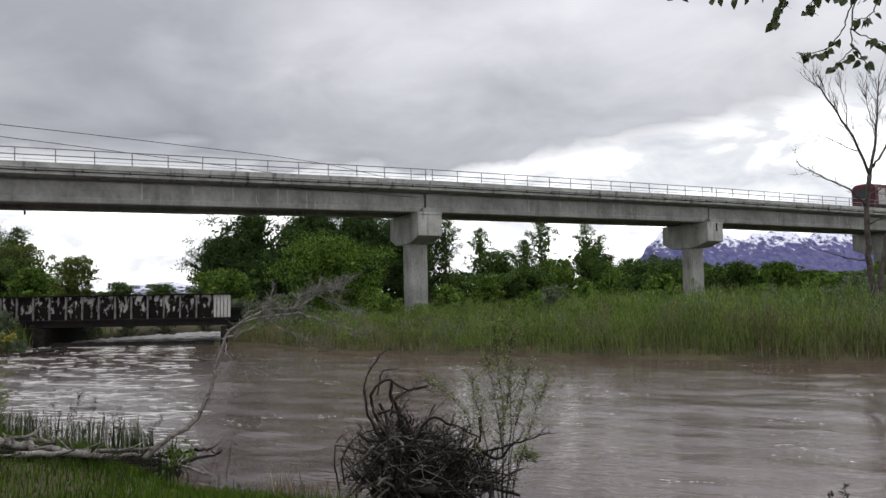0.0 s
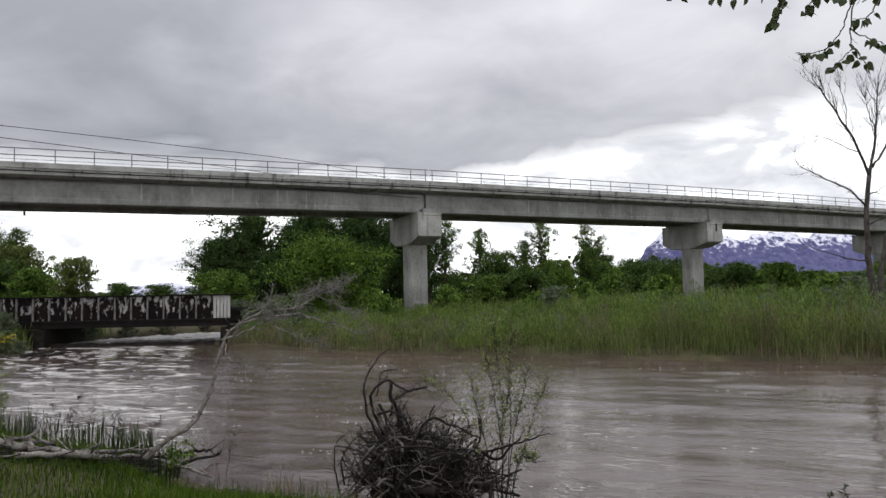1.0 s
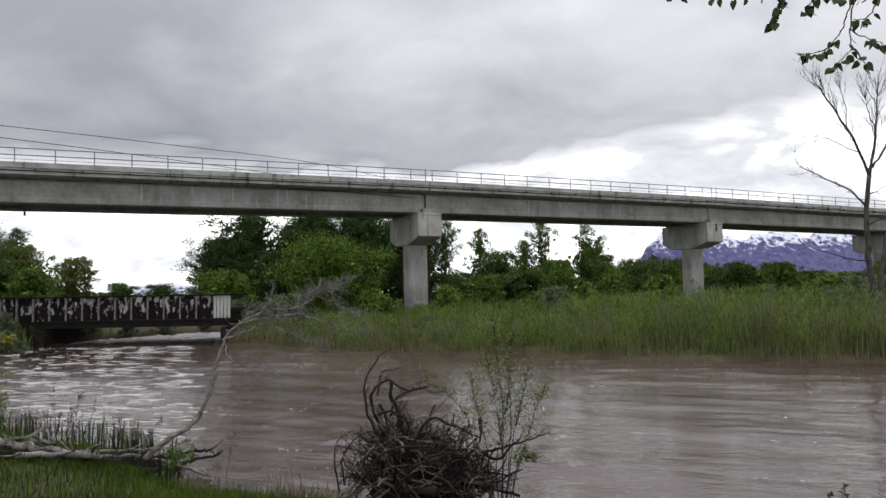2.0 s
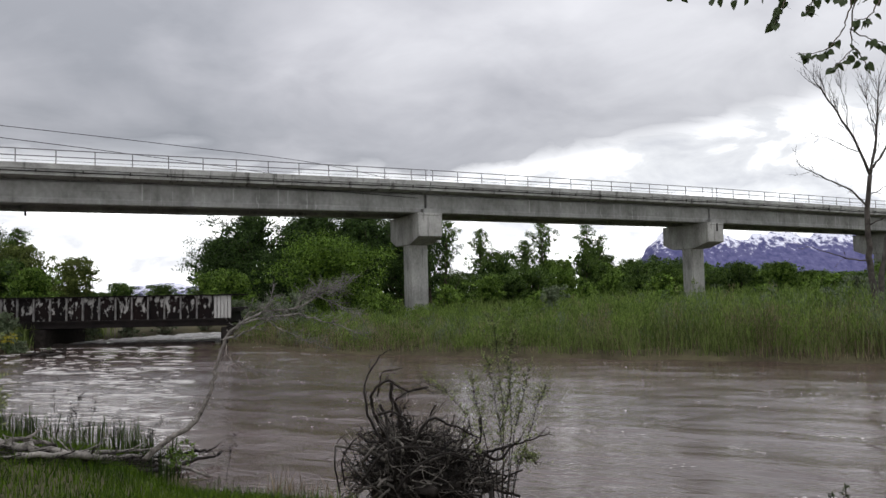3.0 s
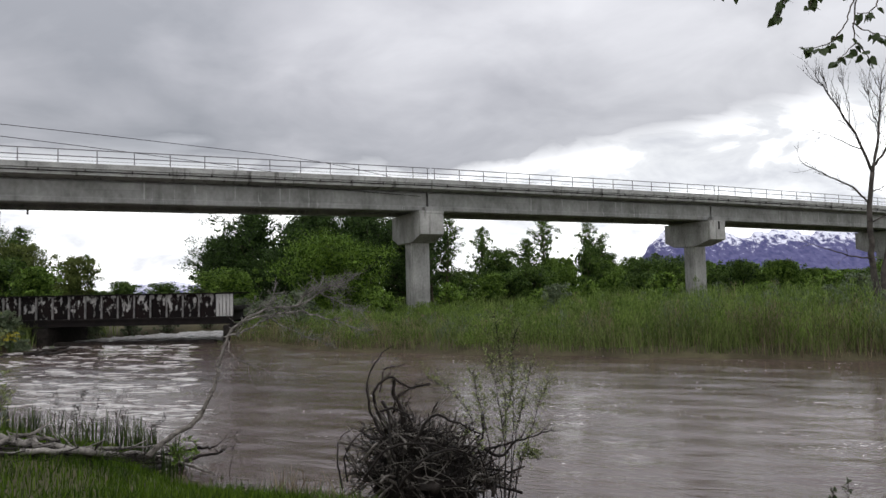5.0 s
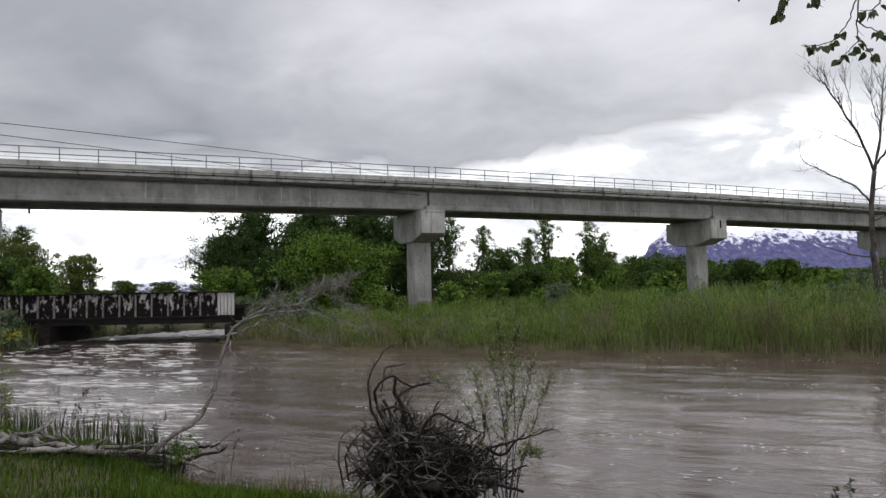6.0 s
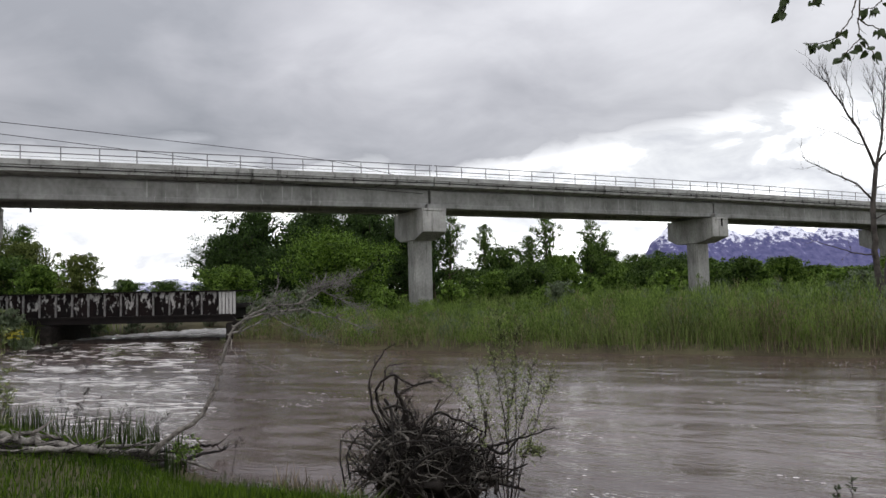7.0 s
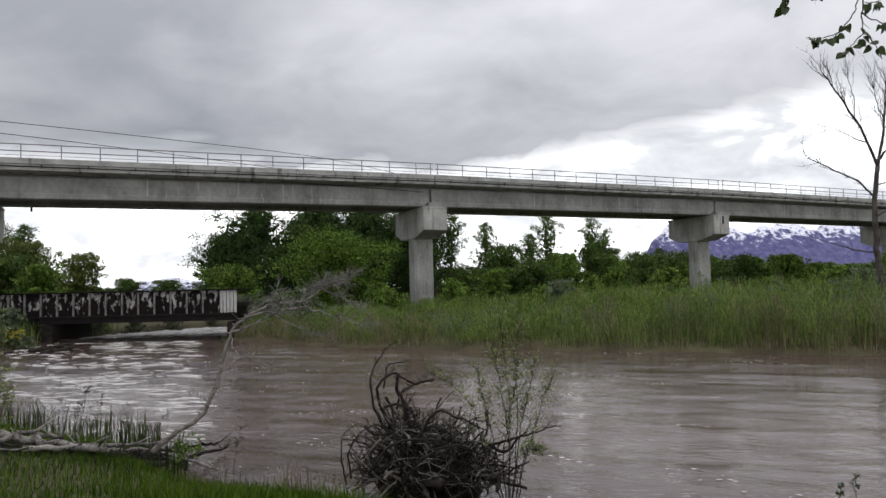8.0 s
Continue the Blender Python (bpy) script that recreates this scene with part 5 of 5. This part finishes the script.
# ---- tangle of roots in the shallows ----
def build_rootwad():
    rnd = random.Random(73)
    c = Vector((-0.31, 9.90, 0.47))
    c.z = 0.30
    w = new("driftwood_tangle")
    tagged(w, "dark tangled heap of roots and sticks stranded in the shallows", "driftwood")
    bm = bmesh.new()
    bmesh.ops.create_icosphere(bm, subdivisions=4, radius=1)
    for v in bm.verts:
        n = noise.fractal(v.co * 2.3 + Vector((5, 1, 2)), 0.8, 2.0, 5)
        k = 0.80 + 0.5 * n
        v.co = Vector((c.x + v.co.x * 0.74 * k, c.y + v.co.y * 0.6 * k, c.z + v.co.z * (0.6 if v.co.z > 0 else 0.7) * k - v.co.x * 0.26 * max(v.co.z, 0)))
    part("root_mass", bm, M_DARKWOOD, w, smooth=True)

    def stick(scale, r, tube):
        """A kinked stick lying somewhere on the heap."""
        d = unit(rnd)
        d.z = abs(d.z)
        k = rnd.uniform(0.6, 1.05)
        p = c + Vector((d.x * 1.0 * k, d.y * 0.62 * k, d.z * 0.80 * k * (1 - 0.5 * d.x)))
        t = Vector((rnd.gauss(0, 0.8), rnd.gauss(0, 0.4), rnd.gauss(0.1, 0.7))).normalized()
        l = scale * rnd.uniform(0.4, 1.2)
        pts = [p - t * l * 0.5, p - t * l * 0.2 + unit(rnd) * l * 0.10, p + t * l * 0.15 + unit(rnd) * l * 0.12, p + t * l * 0.5 + unit(rnd) * l * 0.12]
        pts = [Vector((max(q.x, -1.62), q.y, max(q.z, -0.1))) for q in pts]
        tube.add(smooth_line(pts, 3, 0.006, rnd), r, r * 0.5)

    for i in range(120):
        tb = Tubes(6)
        stick(1.0, rnd.uniform(0.008, 0.026), tb)
        part("root", tb.mesh("root"), M_GREYWOOD if rnd.random() < 0.5 else M_DARKWOOD, w)
    for i in range(70):
        d = unit(rnd)
        d.z = abs(d.z) + 0.1
        p = c + Vector((d.x * 0.8, d.y * 0.5, d.z * 0.4 * (1 - 0.4 * d.x)))
        l = rnd.uniform(0.2, 0.7)
        d = (d + unit(rnd) * 0.8).normalized()
        r = rnd.uniform(0.006, 0.016)
        tb = Tubes(6)
        line = smooth_line([p, p + d * l * 0.4 + unit(rnd) * 0.06, p + d * l * 0.8 + unit(rnd) * 0.12, p + d * l + unit(rnd) * 0.2], 3, 0.006, rnd)
        line = [Vector((q.x, q.y, max(q.z, -0.1))) for q in line]
        tb.add(line, r, r * 0.35)
        twigs_from(tb, line, rnd, 3, 0.2, r * 0.4, 0.0, 0)
        part("root", tb.mesh("root"), M_DARKWOOD, w)
    tb = Tubes(5)
    for i in range(430):
        stick(0.7, rnd.uniform(0.004, 0.012), tb)
    ob = part("fine_root_web", tb.mesh("fine_root_web"), M_DARKWOOD, w)
    tagged(ob, kind="stuff")
    tb = Tubes(5)
    for i in range(260):
        stick(0.8, rnd.uniform(0.004, 0.011), tb)
    ob = part("pale_root_web", tb.mesh("pale_root_web"), M_GREYWOOD, w)
    tagged(ob, kind="stuff")
    big = [
        ([(-0.78, 9.70, 0.82), (-1.04, 9.70, 1.24), (-1.12, 9.70, 1.63), (-1.07, 9.75, 1.89), (-0.91, 9.80, 2.14)], 0.022),
        ([(-0.85, 9.70, 1.05), (-1.01, 9.65, 1.44), (-0.98, 9.60, 1.68), (-0.77, 9.60, 1.81), (-0.53, 9.60, 1.67), (-0.25, 9.70, 1.71)], 0.024),
        ([(-0.61, 9.80, 1.02), (-0.65, 9.75, 1.34), (-0.75, 9.70, 1.58), (-0.73, 9.70, 1.77)], 0.045),
        ([(-0.77, 9.70, 1.32), (-0.68, 9.70, 1.54), (-0.46, 9.80, 1.64), (-0.24, 9.90, 1.67)], 0.018),
        ([(-0.99, 9.60, 1.34), (-0.76, 9.60, 1.39), (-0.56, 9.60, 1.29), (-0.46, 9.60, 1.06)], 0.022),
        ([(-0.93, 9.60, 1.60), (-0.87, 9.70, 1.90), (-0.69, 9.80, 1.94), (-0.60, 9.90, 1.96)], 0.012),
        ([(-1.43, 9.40, 0.38), (-1.49, 9.40, 0.75), (-1.47, 9.50, 1.02), (-1.27, 9.60, 1.15)], 0.013),
        ([(-1.34, 9.30, 0.48), (-1.37, 9.30, 0.85), (-1.13, 9.40, 1.13), (-0.76, 9.50, 1.16)], 0.014),
        ([(0.47, 9.80, 0.77), (0.78, 9.80, 0.83), (1.10, 9.80, 0.92), (1.43, 9.80, 1.02)], 0.02),
        ([(0.39, 9.80, 0.85), (0.69, 9.70, 0.70), (0.89, 9.70, 0.87), (1.01, 9.70, 0.97)], 0.026),
        ([(-0.53, 9.50, 0.86), (-0.22, 9.50, 1.29), (0.08, 9.60, 1.19), (0.47, 9.70, 0.99)], 0.024),
        ([(-1.12, 9.30, 0.55), (-0.82, 9.30, 0.91), (-0.30, 9.30, 0.97), (0.22, 9.40, 0.79)], 0.02),
        ([(-0.67, 9.20, 0.42), (-0.45, 9.20, 0.71), (-0.00, 9.30, 0.89), (0.45, 9.50, 0.69)], 0.022),
    ]
    for pts, r in big:
        tb = Tubes(8)
        line = smooth_line(pts, 5, 0.006, rnd)
        tb.add(line, r, r * 0.4)
        twigs_from(tb, line, rnd, 4, 0.22, r * 0.3, 0.1, 1)
        part("root", tb.mesh("root"), M_DARKWOOD, w)


build_rootwad()


# ---- saplings, weeds, rushes ----
def narrow_leaves(points, size, rng, name):
    c = np.array([tuple(p) for p, d in points])
    d = np.array([tuple(d) for p, d in points])
    n = len(c)
    s = (size * rng.uniform(0.6, 1.3, n))[:, None]
    b = np.cross(d, rng.normal(size=(n, 3)))
    b /= np.maximum(np.linalg.norm(b, axis=1), 1e-6)[:, None]
    v = np.stack([c, c + d * s * 0.45 + b * s * 0.15, c + d * s, c + d * s * 0.45 - b * s * 0.15], 1).reshape(-1, 3)
    return mesh_from(name, v.tolist(), np.arange(n * 4).reshape(-1, 4).tolist())


def build_sapling(name, label, stems, seed, leaf_mat, leaf_size, leaves, stem_mat, spread, r=0.006):
    rnd, rng = random.Random(seed), np.random.default_rng(seed)
    s = new(name)
    tagged(s, label, "shrub")
    for pts in stems:
        line = smooth_line(pts, 5, 0.008, rnd)
        tb = Tubes(5)
        tb.add(line, r, r * 0.3)
        spots = []
        for _ in range(leaves // 6):
            u = rnd.uniform(0.3, 1.0) * (len(line) - 1)
            i = min(int(u), len(line) - 2)
            a = line[i].lerp(line[i + 1], u - i)
            d = (unit(rnd) + Vector((0, 0, 0.9))).normalized()
            l = spread * rnd.uniform(0.3, 1.0)
            e = a + d * l
            tb.add([a, a + d * l * 0.5 + unit(rnd) * 0.02, e], r * 0.35, r * 0.15)
            for k in range(6):
                p = a.lerp(e, rnd.uniform(0.3, 1.0))
                spots.append((p, (unit(rnd) + d * 0.8).normalized()))
        stem = part("stem", tb.mesh("stem"), stem_mat, s)
        part("leaves", narrow_leaves(spots, leaf_size, rng, "leaves"), leaf_mat, stem)
    return s


build_sapling("willow_sapling", "thin willow sapling with sparse narrow leaves beside the driftwood", [
    [(0.68, 9.20, 0.18), (0.66, 9.25, 0.89), (0.83, 9.30, 1.62), (0.88, 9.30, 2.06)],
    [(0.64, 9.20, 0.19), (0.53, 9.20, 0.98), (0.41, 9.20, 1.49), (0.33, 9.20, 1.90)],
    [(0.72, 9.20, 0.18), (0.71, 9.10, 1.07), (0.61, 9.10, 1.79), (0.55, 9.10, 2.09)],
    [(0.79, 9.20, 0.18), (0.99, 9.20, 0.90), (1.20, 9.30, 1.46), (1.35, 9.30, 1.81)],
    [(0.83, 9.20, 0.18), (0.89, 9.00, 0.81), (1.04, 9.00, 0.87), (1.15, 9.00, 0.80)],
    [(0.75, 9.20, 0.18), (0.92, 9.40, 1.15), (1.03, 9.40, 1.60), (1.11, 9.40, 1.93)],
    [(0.61, 9.20, 0.19), (0.38, 9.10, 0.93), (0.19, 9.10, 1.51), (-0.36, 9.30, 1.90)],
    [(0.70, 9.20, 0.18), (0.77, 9.50, 1.29), (0.72, 9.60, 2.03), (0.67, 9.70, 2.65)],
    [(0.73, 9.20, 0.18), (0.88, 9.50, 1.13), (0.88, 9.70, 2.02), (0.99, 9.80, 2.44)],
], 81, M_LEAF_SAP, 0.044, 400, M_DARKWOOD, 0.24, 0.008)
build_sapling("dark_weed", "thin dry dark weed with withered leaves in the rushes", [
    [(-4.62, 8.36, 1.19), (-5.77, 10.40, 1.24), (-5.80, 10.40, 1.83)],
    [(-4.65, 8.56, 1.14), (-5.57, 10.40, 1.19), (-5.34, 10.40, 1.58)],
    [(-4.73, 8.82, 1.08), (-5.46, 10.40, 1.23), (-5.44, 10.40, 1.56)],
    [(-5.73, 11.18, 0.57), (-5.25, 10.40, 1.15), (-5.17, 10.40, 1.52)],
    [(-6.28, 13.42, 0.07), (-4.94, 10.50, 1.04), (-4.91, 10.50, 1.25)],
    [(-5.55, 13.14, 0.00), (-4.33, 10.40, 1.01), (-4.18, 10.40, 1.17)],
    [(-3.65, 11.68, 0.00), (-3.36, 11.00, 0.57), (-3.33, 11.00, 0.81)],
], 82, M_DARKWOOD, 0.045, 60, M_DARKWOOD, 0.16)
build_sapling("bank_willow", "thin leafy willow shoots on the near bank", [
    [(-5.38, 8.00, 1.28), (-5.26, 8.00, 1.66), (-5.17, 8.00, 2.17), (-5.14, 8.00, 2.61)],
    [(-5.39, 8.00, 1.28), (-5.34, 8.00, 1.79), (-5.31, 8.00, 2.30), (-5.29, 8.00, 2.81)],
    [(-5.37, 8.00, 1.28), (-5.19, 8.00, 1.47), (-5.12, 8.00, 1.72), (-5.09, 8.00, 1.91)],
    [(-5.42, 8.00, 1.28), (-5.46, 8.00, 1.92), (-5.48, 8.00, 2.43)],
], 83, M_LEAF_SAP, 0.06, 160, M_BARK, 0.22)
build_sapling("dock_weed", "small dark seed stalks at the edge of the bank", [
    [(2.79, 5.20, 1.35), (2.80, 5.20, 1.43), (2.79, 5.20, 1.48)],
    [(2.93, 5.20, 1.35), (2.92, 5.20, 1.45), (2.92, 5.20, 1.52)],
], 84, M_LEAF_NEAR, 0.03, 60, M_DARKWOOD, 0.03, 0.004)
build_sapling("green_weed", "fresh green weed growing through the driftwood", [
    [(-4.66, 12.34, 0.00), (-3.97, 10.60, 0.63), (-3.94, 10.60, 0.82)],
    [(-4.69, 12.26, 0.00), (-4.07, 10.50, 0.63), (-4.12, 10.50, 0.74)],
    [(-4.51, 12.24, 0.00), (-3.83, 10.60, 0.57), (-3.78, 10.60, 0.75)],
    [(-4.72, 12.04, 0.00), (-4.02, 10.50, 0.53), (-3.97, 10.50, 0.64)],
], 85, M_LEAF_BRIGHT, 0.06, 110, M_BARK, 0.12)


def build_rushes():
    rng = np.random.default_rng(91)
    r = scatter(rng, 5200, -11, -4.3, 9.5, 17, 0.1, 1.3)
    clump = np.sin(r[:, 0] * 4.1) + np.sin(r[:, 0] * 9.3 + 1) * 0.6 + np.sin(r[:, 1] * 5.2) * 0.5
    r = r[clump > -0.15]
    h = np.clip(rng.normal(0.6, 0.16, len(r)), 0.15, 1.0)
    ob = part("rushes", blades(r, h, 0.011, 0.16, rng, "rushes", 3), M_RUSH)
    tagged(ob, "dark green rushes behind the driftwood", "rushes", kind="stuff")
    s = scatter(rng, 4000, -2.6, -1.0, 8.5, 11.0, -0.15, 1.2)
    h = np.clip(rng.normal(0.3, 0.12, len(s)), 0.08, 0.6)
    s, h = s[::11], h[::11]
    ob = part("straw", blades(s, h, 0.007, 0.5, rng, "straw", 3), M_STRAW)
    tagged(ob, "dry bent straw at the waterline", "straw", kind="stuff")
    e = scatter(rng, 6000, -6, 3.0, 7, 13, 0.0, 0.9)
    e = e[::2]
    ob = part("edge_weeds", blades(e, np.clip(rng.normal(0.14, 0.06, len(e)), 0.04, 0.4), 0.006, 0.5, rng, "edge_weeds", 2), M_RUSH)
    tagged(ob, "low weeds along the waterline", "weeds", kind="stuff")


build_rushes()


def build_left_bank():
    rnd, rng = random.Random(95), np.random.default_rng(95)
    for pts, r in (([(-22.43, 37.00, 0.01), (-21.50, 37.40, 0.13), (-20.53, 38.00, 0.40)], 0.12), ([(-21.54, 36.60, -0.03), (-20.82, 37.00, 0.04), (-20.26, 37.40, 0.23)], 0.15), ([(-23.55, 36.60, -0.05), (-22.49, 36.80, -0.00), (-22.01, 37.60, 0.19)], 0.13)):
        tb = log_mesh(pts, r, r * 0.5, rnd)
        ob = part("driftwood_log", tb.mesh("driftwood_log"), M_DARKWOOD)
        tagged(ob, "dark wet driftwood log stranded by the old bridge", "log", "driftwood by the old bridge")
    c = Vector((-23.98, 38.40, 0.83))
    pts = rng.normal(size=(60, 3)) * np.array([0.25, 0.2, 0.13]) + np.array(c)
    v, f = leaf_quads(pts, 0.13, rng)
    y = new("flowering_weed")
    tagged(y, "weed with bright yellow blossom on the bank", "flower")
    part("blossom", mesh_from("blossom", v, f), M_YELLOW, y)
    tb = Tubes(4)
    for _ in range(14):
        b = Vector((c.x + rnd.gauss(0, 0.15), c.y + rnd.gauss(0, 0.1), ground_z(c.x, c.y) - 0.05))
        tb.add([b, b.lerp(c, 0.5), c + unit(rnd) * 0.2], 0.012, 0.006)
    part("stalks", tb.mesh("stalks"), M_RUSH, y)


build_left_bank()


# ---- overhead line beyond the viaduct ----
def build_line():
    for foot in ((-47.82, 58.00, 4.61), (-3.61, 104.00, 6.14)):
        p = Vector(foot)
        g = ground_z(p.x, p.y)
        top = 20.0 if p.x < -20 else 18.6
        tb = Tubes(10)
        tb.add([Vector((p.x, p.y, g - 0.5)), Vector((p.x, p.y, top * 0.5)), Vector((p.x, p.y, top))], 0.17, 0.11)
        ob = new("utility_pole")
        tagged(ob, "tall brown wooden utility pole carrying two wires", "pole", "utility poles")
        part("shaft", tb.mesh("shaft"), M_BARK, ob)
        bm = bmesh.new()
        box(bm, p.x - 0.9, p.x + 0.9, p.y - 0.07, p.y + 0.07, top - 0.7, top - 0.55, bevel=0.01)
        part("crossarm", bm, M_BARK, ob)
    for pts in ([(-48.30, 58.00, 19.15), (-40.48, 63.00, 19.04), (-30.87, 75.00, 19.79), (-16.34, 90.00, 20.13), (-3.41, 104.00, 19.08)], [(-48.27, 58.00, 18.27), (-40.46, 63.00, 17.92), (-30.87, 75.00, 18.20), (-16.34, 90.00, 17.90), (-3.43, 104.00, 17.35)]):
        tb = Tubes(5)
        tb.add(smooth_line(pts, 6), 0.034, 0.034)
        ob = part("overhead_wire", tb.mesh("overhead_wire"), M_WIRE)
        tagged(ob, "thin dark overhead wire strung beyond the viaduct", "cable", "overhead wires")


build_line()


# ---- white water by the old bridge, and sky sheen laid on as streaks ----
def build_foam_and_sheen():
    rnd, rng = random.Random(97), np.random.default_rng(97)
    tb = []
    faces = []

    def ripple(x, y, length, width, tall, ang):
        n, k = 9, 5
        base = len(tb)
        ca, sa = math.cos(ang), math.sin(ang)
        for i in range(n):
            u = i / (n - 1) * 2 - 1
            for j in range(k):
                v = j / (k - 1) * 2 - 1
                w = width * (1 - u * u) ** 0.5 * (0.8 + 0.4 * rnd.random())
                px, py = u * length, v * w + 0.12 * length * math.sin(u * 3 + ang * 7)
                z = tall * (1 - u * u) * (1 - v * v) * rnd.uniform(0.6, 1.3) - 0.012
                tb.append((x + px * ca - py * sa, y + px * sa + py * ca, z))
        for i in range(n - 1):
            for j in range(k - 1):
                a = base + i * k + j
                faces.append((a, a + 1, a + k + 1, a + k))

    for _ in range(240):
        y = rng.uniform(46.5, 57)
        x0 = -25.4 + 0.67 * max(0, y - 49.5)
        x = rng.uniform(x0 + 0.3, -14.5)
        ripple(x, y, rng.uniform(0.3, 1.1), rng.uniform(0.06, 0.22), rng.uniform(0.04, 0.14), rng.uniform(-0.4, 0.4))
    # thin pale streaks stand in for silver sky reflection on the left water
    for _ in range(620):
        y = rng.uniform(14, 43)
        x = rng.uniform(-0.66 * y, -0.36 * y)
        if float(land(x, y)) < -1.0:
            ripple(x, y, rng.uniform(0.15, 0.7), rng.uniform(0.010, 0.032), rng.uniform(0.015, 0.032), rng.uniform(-0.35, 0.15))
    ob = part("white_water_and_sheen", mesh_from("white_water_and_sheen", tb, faces), M_FOAM, smooth=True)
    tagged(ob, "white standing crests of rough water by the old bridge, and streaks for sky reflection", "rapids", kind="stuff")


build_foam_and_sheen()


def build_flecks():
    """Foam flecks that ride down the river; built in the river's own axes."""
    rng = np.random.default_rng(98)
    v, f = [], []
    n = 430
    xs, ys = rng.uniform(-40, 40, n), rng.uniform(-16, 12, n)
    many = rng.integers(1, 14, n)
    cx = np.repeat(xs, many) + rng.normal(0, 0.30, many.sum())
    cy = np.repeat(ys, many) + rng.normal(0, 0.14, many.sum())
    cz = waves(cx, cy) + 0.012
    m = 7
    for x, y, z in zip(cx, cy, cz):
        l, w = rng.uniform(0.01, 0.055) * (3 if rng.random() < 0.04 else 1), rng.uniform(0.008, 0.022)
        b = len(v)
        v.append((x, y, z + 0.004))
        for i in range(m):
            a = 2 * math.pi * i / m
            q = rng.uniform(0.6, 1.2)
            v.append((x + math.cos(a) * l * q, y + math.sin(a) * w * q, z))
        for i in range(m):
            f.append((b, b + 1 + i, b + 1 + (i + 1) % m))
    ob = part("foam_flecks", mesh_from("foam_flecks", v, f), M_FOAM, smooth=True)
    return tagged(ob, "small white foam flecks drifting on the muddy river", "foam", kind="stuff")


flecks = build_flecks()


# ---- what moves ----
def motions():
    turn = Matrix.Rotation(FLOW_TURN, 4, "Z")
    rows = []
    for i in range(9):
        t = float(i)
        p = FLOW * (FLOW_SPEED * (t - 4.0)) + Vector((2.0, 22.0, 0.0))
        rows.append((t, Matrix.Translation(p) @ turn))
    walk(water, rows)
    walk(flecks, rows)
    walk(train, [(float(t), VIADUCT @ Matrix.Translation((56.6 + 9.9 * t, 0, 11.05))) for t in range(9)])


motions()
